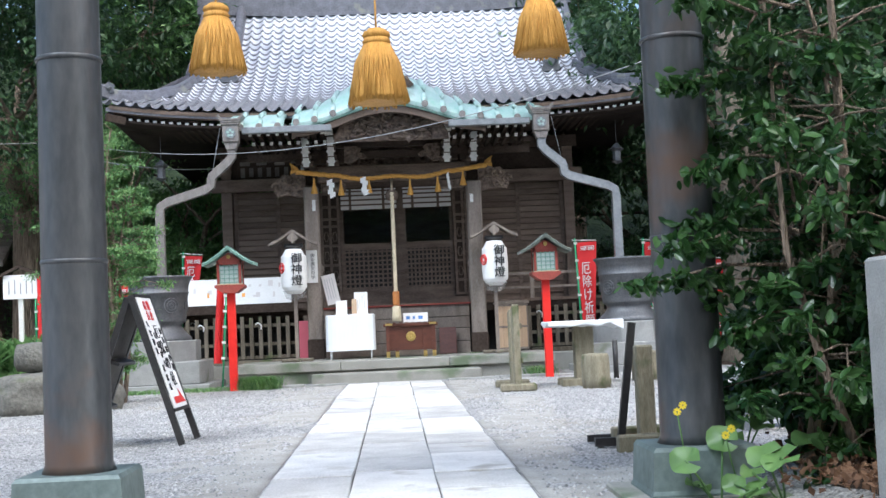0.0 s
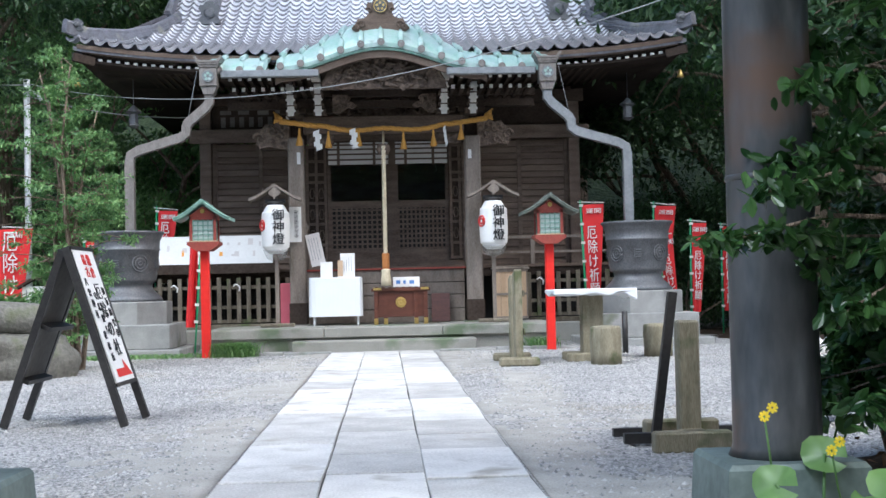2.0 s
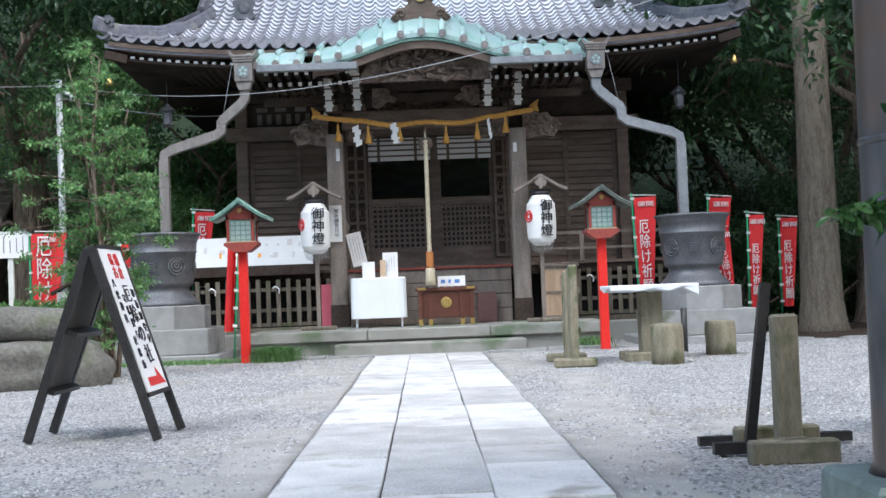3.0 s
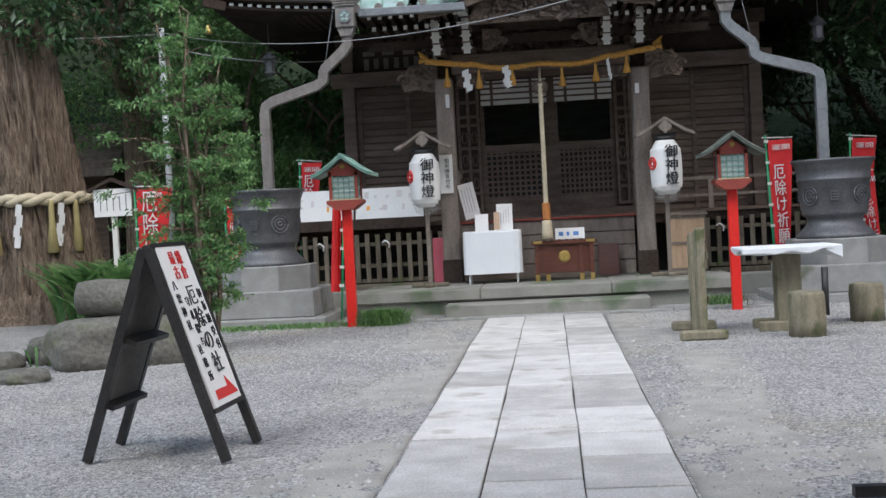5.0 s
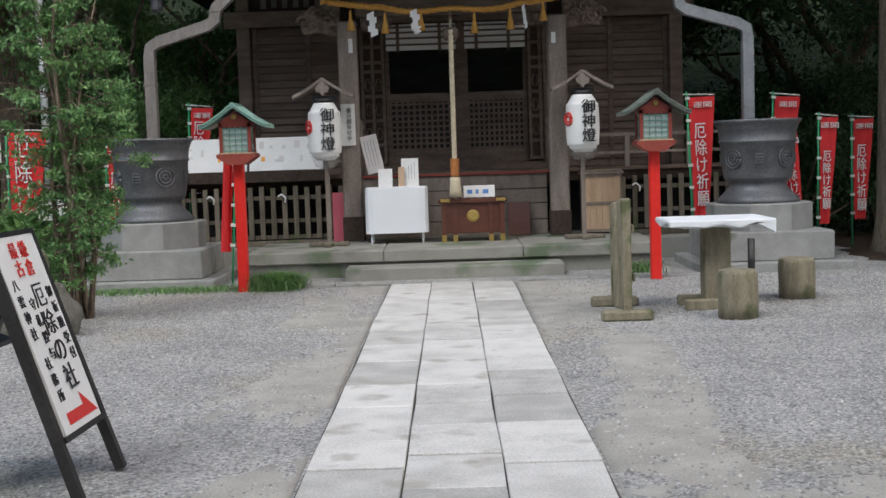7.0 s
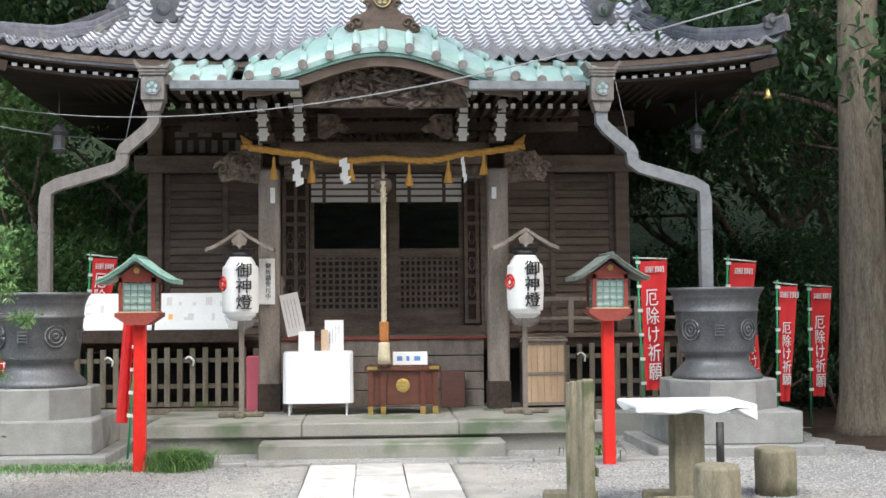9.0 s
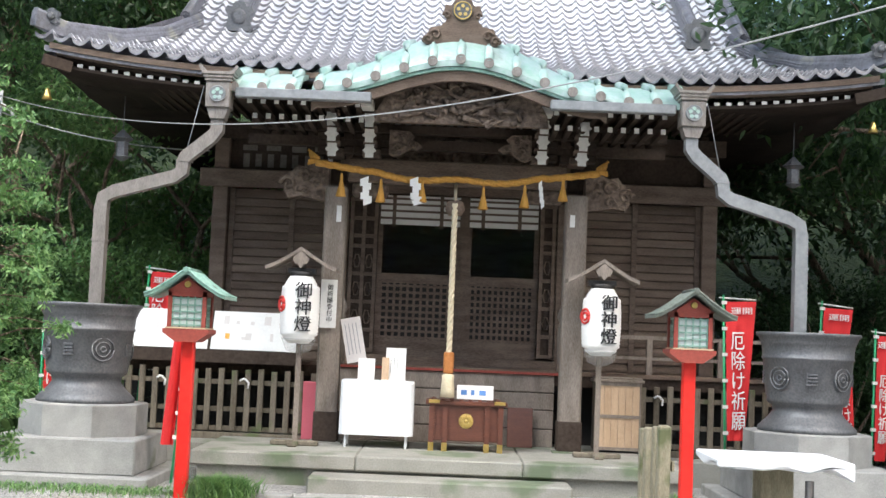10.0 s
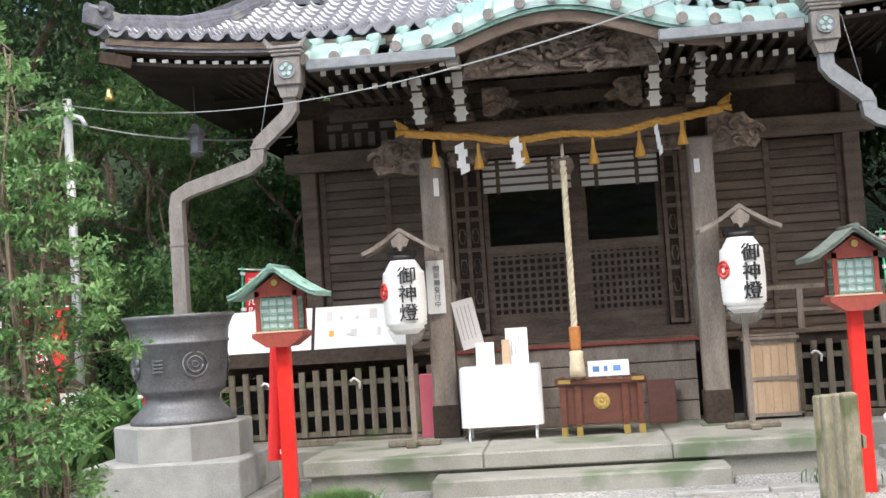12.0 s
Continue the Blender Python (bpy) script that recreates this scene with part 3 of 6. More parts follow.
# bracket arms with white ends
for x in (-1.42, -0.97, 1.1, 1.58):
    br = hall_box("bracket", x - 0.11, x + 0.11, 22.55, 22.95, 3.86, 3.96, mat=WOOD, bevel=0.015)
    for k in range(3):
        z = 3.88 + 0.165 * k
        hall_box("arm", x - 0.05, x + 0.05, 22.2 - 0.12 * k, 22.9, z, z + 0.075, mat=WOOD, parent=br)
        hall_box("block", x - 0.085, x + 0.085, 22.26 - 0.12 * k, 22.46 - 0.12 * k, z + 0.075, z + 0.13, mat=WOOD, parent=br, bevel=0.01)
        t = bmesh.new()
        slab(t, [(x + sx * a, z + b) for sx, row in ((-1, ((0.055, 0.075), (0.055, 0.03), (0.085, 0.0), (0.05, -0.03), (0.05, -0.085))), (1, ((0.05, -0.085), (0.05, -0.03), (0.085, 0.0), (0.055, 0.03), (0.055, 0.075)))) for a, b in row], 22.185 - 0.12 * k, 22.2 - 0.12 * k)
        hall_part("white_end", t, WHITEP, br, "white-painted bracket end")
        for s in (-1, 1):
            hall_box("cross_block", x + s * 0.16 - 0.06, x + s * 0.16 + 0.06, 22.6, 22.8, z + 0.02, z + 0.11, mat=WOODD, parent=br, bevel=0.01)
hall_box("purlin", -2.45, 2.65, 22.5, 22.66, 4.16, 4.26, mat=WOODD)
for x in (-1.0, 1.12):
    hall_box("white_block", x - 0.09, x + 0.09, 21.6, 21.9, 4.3, 4.4, mat=WHITEP, bevel=0.01, label="white-capped beam end")
# frog-leg strut carving and gable carving
t = bmesh.new()
slab(t, [(CX + s * a, b) for s, pts in ((1, [(0.0, 4.28), (0.3, 4.26), (0.55, 4.16), (0.72, 4.06), (0.82, 3.98), (0.74, 3.92), (0.62, 3.96), (0.5, 3.88), (0.2, 3.87)]), (-1, [(0.2, 3.87), (0.5, 3.88), (0.62, 3.96), (0.74, 3.92), (0.82, 3.98), (0.72, 4.06), (0.55, 4.16), (0.3, 4.26)])) for a, b in pts], 23.3, 23.42)
rg = np.random.default_rng(5)
for k in range(34):
    a, b = rg.uniform(-0.55, 0.55), rg.uniform(3.95, 4.2)
    tube(t, [(CX + a, 23.3, b), (CX + a + rg.normal(0, 0.05), 23.26, b + rg.normal(0, 0.05)), (CX + a + rg.normal(0, 0.09), 23.29, b + rg.normal(0, 0.06))], [0.02, 0.035, 0.012], 6)
hall_part("frog_leg_carving", t, CARVE, hall, "dark carved frog-leg strut")
for s in (-1, 1):
    t = bmesh.new()
    cloud = [(0.86, 4.16), (0.62, 4.15), (0.56, 4.1), (0.6, 4.05), (0.52, 4.02), (0.46, 3.97), (0.52, 3.92), (0.6, 3.95), (0.66, 3.91), (0.72, 3.86), (0.8, 3.84), (0.86, 3.87)]
    slab(t, [(CX + s * a, b) for a, b in cloud], 22.3, 22.42)
    for cx, cz, r0 in ((0.56, 3.98, 0.05), (0.68, 4.07, 0.05), (0.74, 3.95, 0.055)):
        tube(t, [(CX + s * (cx + r0 * math.cos(q * 0.7) * (1 - q / 12)), 22.295, cz + r0 * math.sin(q * 0.7) * (1 - q / 12)) for q in range(11)], 0.014, 5)
    hall_part("cloud_bracket", t, CARVE, hall, "scrolled cloud-shaped carved bracket")
t = bmesh.new()
slab(t, [(CX + 1.0 * math.cos(math.pi * k / 14), 4.12 + 0.6 * math.sin(math.pi * k / 14)) for k in range(15)], 21.5, 21.6)
for k in range(60):
    a = rg.uniform(-0.75, 0.75)
    b = 4.15 + rg.uniform(0.02, 0.48) * (1 - (a / 0.95) ** 2)
    tube(t, [(CX + a, 21.5, b), (CX + a + rg.normal(0, 0.06), 21.45, b + rg.normal(0, 0.04)), (CX + a + rg.normal(0, 0.1), 21.48, b + rg.normal(0, 0.05))], [0.02, 0.04, 0.012], 6)
hall_part("gable_carving", t, CARVE, hall, "carved relief under the curved gable")

# main roof
ROOF_Y, RIDGE_Y, EAVE_Z, RISE = 22.0, 27.2, 4.82, 3.0


def roof_z(x, y):
    s = max(0.0, (y - ROOF_Y) / (RIDGE_Y - ROOF_Y))
    u = abs(x - CX) / 5.1
    return EAVE_Z + RISE * (0.38 * s + 0.62 * s * s) + 0.34 * max(0.0, u - 0.35) ** 2.2 * (1 - s) ** 2 * 2.0


def roof_half(y):
    return max(3.95, 5.05 - (y - ROOF_Y) * 0.42) if y < 24.7 else 3.95


t = bmesh.new()
rows = []
for j in range(27):
    y = ROOF_Y + 0.06 + 0.2 * j
    rows.append([(CX + roof_half(y) * (k / 20 - 1), y, roof_z(CX + roof_half(y) * (k / 20 - 1), y) - 0.1) for k in range(41)])
strip(t, rows, 0.07)
roof = hall_part("roof", t, TILED, hall, "curved hip-and-gable roof of grey tiles")
t = bmesh.new()
for s in (-1, 1):
    strip(t, [[(CX + s * (5.05 - 1.1 * k / 6), ROOF_Y + 0.1 + (10.2 - 0.2) * j / 12 + (1 if j < 6 else -1) * 2.4 * k / 6 * (1 - min(j, 12 - j) / 6), roof_z(CX, ROOF_Y) + 0.05 + 1.15 * k / 6) for k in range(7)] for j in range(13)], 0.06)
    slab(t, [(24.8 - 27.2, 5.9), (0, 7.65), (29.6 - 27.2, 5.9)], -0.03, 0.03, Matrix.Translation((CX + s * 3.6, 27.2, 0)) @ pose(0, 0, 0, 0, 0, 90))
strip(t, [[(CX + 3.9 * (k / 10 - 1), y, roof_z(CX, 54.4 - y)) for k in range(21)] for y in (32.3, 31.0, 29.6, 28.4, 27.25)], 0.06)
hall_part("rear_roof", t, TILED, roof)
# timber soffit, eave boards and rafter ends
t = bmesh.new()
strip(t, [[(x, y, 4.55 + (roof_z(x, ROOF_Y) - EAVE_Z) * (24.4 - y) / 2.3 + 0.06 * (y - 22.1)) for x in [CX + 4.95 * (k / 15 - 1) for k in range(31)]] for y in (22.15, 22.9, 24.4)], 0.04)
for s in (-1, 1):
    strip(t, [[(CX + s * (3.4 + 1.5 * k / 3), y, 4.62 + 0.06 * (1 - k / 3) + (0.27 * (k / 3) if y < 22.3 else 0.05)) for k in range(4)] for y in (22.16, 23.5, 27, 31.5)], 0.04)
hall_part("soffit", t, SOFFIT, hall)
t = bmesh.new()
for dy, dz, th in ((0.04, -0.05, 0.07), (0.1, -0.125, 0.05)):
    strip(t, [[(x, y, roof_z(x, ROOF_Y) + dz) for x in [CX + (5.0 - dy) * (k / 20 - 1) for k in range(41)]] for y in (ROOF_Y + dy, ROOF_Y + dy + 0.1)], th)
hall_part("eave_board", t, WOOD, hall)
tip = box(bmesh.new(), -0.033, 0.033, -0.012, 0, -0.036, 0.036)
tip.to_mesh(tm := bpy.data.meshes.new("rafter_tip"))
tip.free()
raf = box(bmesh.new(), -0.026, 0.026, 0.0, 2.1, -0.028, 0.028)
raf.to_mesh(rm := bpy.data.meshes.new("rafter"))
raf.free()
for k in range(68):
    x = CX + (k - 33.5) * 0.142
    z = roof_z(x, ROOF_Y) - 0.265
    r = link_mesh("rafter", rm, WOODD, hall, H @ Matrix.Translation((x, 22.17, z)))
    link_mesh("rafter_tip", tm, WHITEP, r)
# roof tiles: rolled section, each overlapping the one below
TW, TL = 0.228, 0.2


def tile_verts():
    out = []
    for row, (y, dz) in enumerate(((0.0, 0.05), (TL + 0.05, 0.0))):
        for k in range(9):
            u = k / 8
            w = -0.036 * math.sin(math.pi * u / 0.68) if u < 0.68 else 0.044 * math.sin(math.pi * (u - 0.68) / 0.32)
            out.append((u * TW * 1.02 - TW / 2, y, w + dz))
    for k in range(9):
        x, y, z = out[k]
        out.append((x, y + 0.002, z - 0.05))
    return out


tv = tile_verts()
tf = [(k, k + 1, k + 10, k + 9) for k in range(8)] + [(k, k + 18, k + 19, k + 1) for k in range(8)]
tile_me = bpy.data.meshes.new("roof_tile")
tile_me.from_pydata(tv, [], tf)
tile_me.shade_smooth()
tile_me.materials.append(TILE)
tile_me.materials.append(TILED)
# lip faces coloured dark for the shadow gap between tile courses
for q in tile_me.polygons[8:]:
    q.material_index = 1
TILE_AT = []
for j in range(26):
    y = ROOF_Y + TL * j
    h = roof_half(y + 0.1) + 0.02
    n = int(h / TW)
    for k in range(-n, n + 1):
        x = CX + k * TW
        z = roof_z(x, y)
        dzy = (roof_z(x, y + TL) - z) / TL
        dzx = (roof_z(x + 0.13, y) - roof_z(x - 0.13, y)) / 0.26
        m = Matrix.Translation((x, y, z)) @ Matrix(((1, 0, 0, 0), (0, 1, 0, 0), (dzx, dzy, 1, 0), (0, 0, 0, 1)))
        TILE_AT.append((j, m))
vs, fs = [], []
for j, m in TILE_AT:
    if j >= 6:
        o = len(vs)
        vs += [tuple(H @ m @ Vector(v)) for v in tv]
        fs += [tuple(o + i for i in f) for f in tf]
me = bpy.data.meshes.new("tile_field")
me.from_pydata(vs, [], fs)
me.shade_smooth()
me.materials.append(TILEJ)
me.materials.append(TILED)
# same dark lip colour, painting the gap shadow in the joined rows
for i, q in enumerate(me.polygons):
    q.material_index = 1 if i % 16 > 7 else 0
tagged(link_mesh("tile_field", me, TILEJ, roof), kind="stuff")
# ridges
def ridge(name, pts, w, h, parent):
    t = bmesh.new()
    for i, (dz, ww) in enumerate(((0.0, w), (h * 0.34, w * 0.92), (h * 0.68, w * 0.84))):
        tube(t, [(x, y, z + dz) for x, y, z in pts], ww * 0.62, square=True)
    tube(t, [(x, y, z + h) for x, y, z in pts], w * 0.4, 10)
    return hall_part(name, t, TILED, parent)


def demon_tile(x, y, z, k=1.0, crest=False):
    t = bmesh.new()
    pr = [(0.0, 0.3), (0.07, 0.29), (0.1, 0.22), (0.17, 0.23), (0.2, 0.16), (0.16, 0.1), (0.15, 0.02), (0.19, -0.06), (0.15, -0.12)]
    slab(t, [(x + k * a, z + k * b) for a, b in pr] + [(x - k * a, z + k * b) for a, b in pr[:0:-1]], y - 0.05, y + 0.06)
    lathe(t, [(0.105 * k, 0), (0.105 * k, 0.03), (0.06 * k, 0.055)], 0, 0, 16)
    vs = t.verts[-48:]
    bmesh.ops.transform(t, matrix=Matrix.Translation((x, y - 0.05, z + 0.08 * k)) @ pose(0, 0, 0, 90), verts=vs)
    return hall_part("demon_tile", t, POT, roof, "moulded ridge-end tile")


for x in (CX - 3.15, CX + 3.25):
    pts = [(x, y, roof_z(x, y) + 0.08) for y in (24.6, 25.2, 25.8, 26.4, 27.1)]
    ridge("descending_ridge", pts, 0.22, 0.16, roof)
    demon_tile(x, 24.5, roof_z(x, 24.5) + 0.14)
for s in (-1, 1):
    pts = [(CX + s * a, y, z) for a, y, z in ((5.12, 21.92, 5.24), (4.85, 22.25, 5.16), (4.4, 23.1, 5.3), (4.05, 23.9, 5.55), (3.75, 24.7, 5.95))]
    ridge("hip_ridge", pts, 0.15, 0.1, roof)
    demon_tile(CX + s * 4.95, 22.05, 5.28, 0.45)
    pts = [(CX + s * 3.95, y, roof_z(CX, y) + 0.1) for y in (24.7, 25.3, 25.9, 26.5, 27.2)]
    ridge("verge_ridge", pts, 0.16, 0.06, roof)
    t = bmesh.new()
    tube(t, [(CX + s * 4.7, 22.1, 4.72), (CX + s * 5.0, 21.95, 4.78)], 0.09, square=True)
    hall_part("corner_rafter", t, WOODD)
ridge("main_ridge", [(CX - 4.1, 27.2, 8.02), (CX - 2, 27.2, 7.9), (CX + 2, 27.2, 7.9), (CX + 4.1, 27.2, 8.02)], 0.34, 0.5, roof)

# copper porch roof with its curved gable
KY = 21.15


def porch_z(x, y):
    a = abs(x - CX + 0.04)
    arch = 0.36 * (0.5 + 0.5 * math.cos(math.pi * min(a, 1.6) / 1.6))
    back = min(y - KY, 0.4) * (0.58 + 0.42 * arch / 0.36) + max(0.0, y - KY - 0.4) * 0.25
    return 4.43 + arch - (0.05 if a > 1.62 else 0) + back


t = bmesh.new()
strip(t, [[(CX - 0.04 + 1.66 * (k / 24 - 1), y, porch_z(CX - 0.04 + 1.66 * (k / 24 - 1), y)) for k in range(49)] for y in (21.15, 21.35, 21.55, 22.2, 23.0, 23.9)], 0.07)
proof = hall_part("porch_roof", t, COPPER, hall, "verdigris copper porch roof with curved gable")
for a, b in ((-2.66, -1.72), (1.62, 2.78)):
    t = bmesh.new()
    strip(t, [[(a + (b - a) * k / 6, y, porch_z(a + (b - a) * k / 6, y)) for k in range(7)] for y in (21.15, 21.35, 21.55, 22.2, 22.9)], 0.06)
    hall_part("copper_sheet", t, COPPER, proof)
for k in range(-8, 9):
    x = CX - 0.04 + k * 0.315
    yb = 23.6 if abs(k) < 6 else 22.8
    t = bmesh.new()
    tube(t, [(x, y, porch_z(x, y) + 0.02) for y in (21.12, 21.35, 21.55, 22.1, yb)], 0.05, 10)
    r = hall_part("copper_roll", t, COPPER, proof)
    t = bmesh.new()
    tube(t, [(x, 21.09, porch_z(x, KY) + 0.0), (x, 21.12, porch_z(x, KY) + 0.0)], 0.058, 12)
    hall_part("end_cap", t, PIPE, r)
t = bmesh.new()
strip(t, [[(CX - 0.04 + 1.7 * (k / 24 - 1), y, porch_z(CX - 0.04 + 1.66 * (k / 24 - 1), KY) - 0.075) for k in range(49)] for y in (21.17, 21.25)], 0.035)
hall_part("copper_edge", t, COPPERD, proof)
t = bmesh.new()
strip(t, [[(CX - 0.04 + 1.66 * (k / 24 - 1), y, porch_z(CX - 0.04 + 1.66 * (k / 24 - 1), KY) - 0.115) for k in range(49)] for y in (21.21, 21.3)], 0.11)
hall_part("gable_board", t, WOOD, hall, "curved dark timber gable board")
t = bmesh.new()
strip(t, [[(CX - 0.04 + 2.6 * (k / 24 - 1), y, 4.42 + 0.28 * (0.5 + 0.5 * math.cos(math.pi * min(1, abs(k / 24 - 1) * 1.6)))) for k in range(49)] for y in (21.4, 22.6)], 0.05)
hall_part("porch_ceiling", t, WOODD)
# porch rafter ends in two rows and gutters
for x0, x1 in ((-2.42, -0.9), (1.1, 2.5)):
    hall_box("gutter", x0, x1, 21.08, 21.2, 4.26, 4.37, mat=GALV, bevel=0.012, label="grey metal eaves gutter")
    n = int((x1 - x0) / 0.155)
    for i in range(n):
        for y, z in ((21.5, 4.3), (21.75, 4.17)):
            x = x0 + 0.1 + i * 0.155 + (0.03 if z < 4.25 else 0)
            r = hall_box("porch_rafter", x - 0.028, x + 0.028, y, 22.9, z - 0.03, z + 0.03, mat=WOODD)
            hall_box("rafter_tip", x - 0.028, x + 0.028, y - 0.012, y, z - 0.03, z + 0.03, mat=WHITEP, parent=r)
hall_box("porch_side_beam", -2.5, 2.65, 22.62, 22.76, 3.98, 4.1, mat=WOODD)
# crest over the gable
t = bmesh.new()
pr = [(0.0, 0.46), (0.09, 0.44), (0.13, 0.36), (0.2, 0.37), (0.22, 0.28), (0.17, 0.2), (0.24, 0.12), (0.36, 0.1), (0.4, 0.02), (0.46, -0.04), (0.4, -0.1)]
slab(t, [(CX - 0.04 + a, 5.12 + b) for a, b in pr] + [(CX - 0.04 - a, 5.12 + b) for a, b in pr[:0:-1]], 21.42, 21.54)
for s in (-1, 1):
    for r0, cx, cz in ((0.07, 0.3, 5.13), (0.05, 0.38, 5.08), (0.045, 0.18, 5.36)):
        tube(t, [(CX - 0.04 + s * (cx + r0 * math.cos(q * 0.7) * (1 - q / 12)), 21.41, cz + r0 * math.sin(q * 0.7) * (1 - q / 12)) for q in range(11)], 0.018, 5)
oni = hall_part("gable_crest", t, WOOD, hall, "brown moulded gable crest with round badge")
t = lathe(bmesh.new(), [(0.115, 0), (0.115, 0.02), (0.095, 0.025)], 0, 0, 24)
t.transform(Matrix.Translation((CX - 0.04, 21.42, 5.42)) @ pose(0, 0, 0, 90))
hall_part("badge", t, POT, oni)
t = tube(bmesh.new(), [(CX - 0.04 + 0.1 * math.cos(q * 0.2618), 21.395, 5.42 + 0.1 * math.sin(q * 0.2618)) for q in range(25)], 0.009, 5)
hall_part("badge_ring", t, BRASS, oni)
for k in range(5):
    t = lathe(bmesh.new(), [(0.022, 0), (0.02, 0.012)], 0, 0, 12)
    t.transform(Matrix.Translation((CX - 0.04 + 0.052 * math.sin(k * 1.2566), 21.395, 5.42 + 0.052 * math.cos(k * 1.2566))) @ pose(0, 0, 0, 90))
    hall_part("petal", t, BRASS, oni)
# hanging iron lanterns under the eave
for x in (-4.1, 4.28):
    t = lathe(bmesh.new(), [(0.02, 0.2), (0.16, 0.06), (0.19, 0.05), (0.1, 0.0), (0.1, -0.22), (0.14, -0.24), (0.05, -0.3)], 0, 0, 6, False)
    tube(t, [(0, 0, 0.2), (0, 0, 0.75)], 0.008, 5)
    t.transform(Matrix.Translation((x, 22.8, 3.95)) @ Matrix.Scale(0.78, 4))
    hall_part("hanging_lantern", t, POT, hall, "small hexagonal metal hanging lantern")
    t = lathe(bmesh.new(), [(0.012, 0.14), (0.03, 0.12), (0.045, 0.05), (0.062, 0.0), (0.03, 0.005)], x + 0.78 * (1 if x > 0 else -1), 22.2, 12)
    t.transform(Matrix.Translation((0, 0, 4.34)))
    hall_part("wind_bell", t, BRASS, hall, "small gilt wind bell under the eave corner")


# ---- downpipes ----
def downpipe(s, x, skin, label):
    d = thing("downpipe", label, "downpipe", (x, 21.15, 4.1), group="downpipes")
    t = box(bmesh.new(), -0.135, 0.135, -0.13, 0.13, 0.02, 0.31, None, 0.01)
    for k in range(3):
        box(t, -0.15 - 0.016 * k, 0.15 + 0.016 * k, -0.15 - 0.012 * k, 0.15 + 0.012 * k, 0.31 + 0.035 * k, 0.345 + 0.035 * k, None, 0.008)
    for e in (-1, 1):
        slab(t, [(e * 0.12, 0.415), (e * 0.185, 0.415), (e * 0.225, 0.47), (e * 0.2, 0.5), (e * 0.175, 0.455)], -0.16, 0.16)
    slab(t, [(-0.12, 0.02), (0.12, 0.02), (0.08, -0.1), (-0.08, -0.1)], -0.1, 0.1)
    hop = part("hopper", t, PIPE, d)
    t = lathe(bmesh.new(), [(0.092, 0), (0.092, 0.02), (0.082, 0.022), (0.08, 0.012)], 0, 0, 20)
    t.transform(Matrix.Translation((0, -0.13, 0.17)) @ pose(0, 0, 0, 90))
    em = part("emblem", t, GALV, hop)
    for k in range(5):
        t = lathe(bmesh.new(), [(0.024, 0), (0.022, 0.01)], 0, 0, 10)
        t.transform(Matrix.Translation((0.043 * math.sin(k * 1.2566), -0.145, 0.17 + 0.048 * math.cos(k * 1.2566))) @ pose(0, 0, 0, 90))
        part("petal", t, COPPER, em)
    o = s
    pts = [(0, -0.08), (0, -0.22), (0.06 * o, -0.3), (0.34 * o, -0.54), (0.36 * o, -0.6), (0.37 * o, -0.7), (0.45 * o, -0.76), (1.1 * o, -0.95), (1.22 * o, -1.02), (1.24 * o, -1.15), (1.24 * o, -2.3)]
    part("pipe", tube(bmesh.new(), [(a, 0, b) for a, b in pts], 0.098, square=True), skin, d)
    for a, b in ((0.35 * o, -0.58), (1.24 * o, -1.5)):
        piece("collar", a - 0.078, a + 0.078, -0.078, 0.078, b - 0.012, b + 0.012, mat=skin, parent=d)
    part("tie_wire", tube(bmesh.new(), [(0.2 * o, 0.1, 0.3), (0.36 * o, 0.02, -0.56)], 0.006, 5), GALV, d)


downpipe(-1, -2.6, PIPE, "brown-grey copper downpipe with square crested rain hopper")
downpipe(1, 2.68, GALV, "dull grey metal downpipe under a square crested rain hopper")


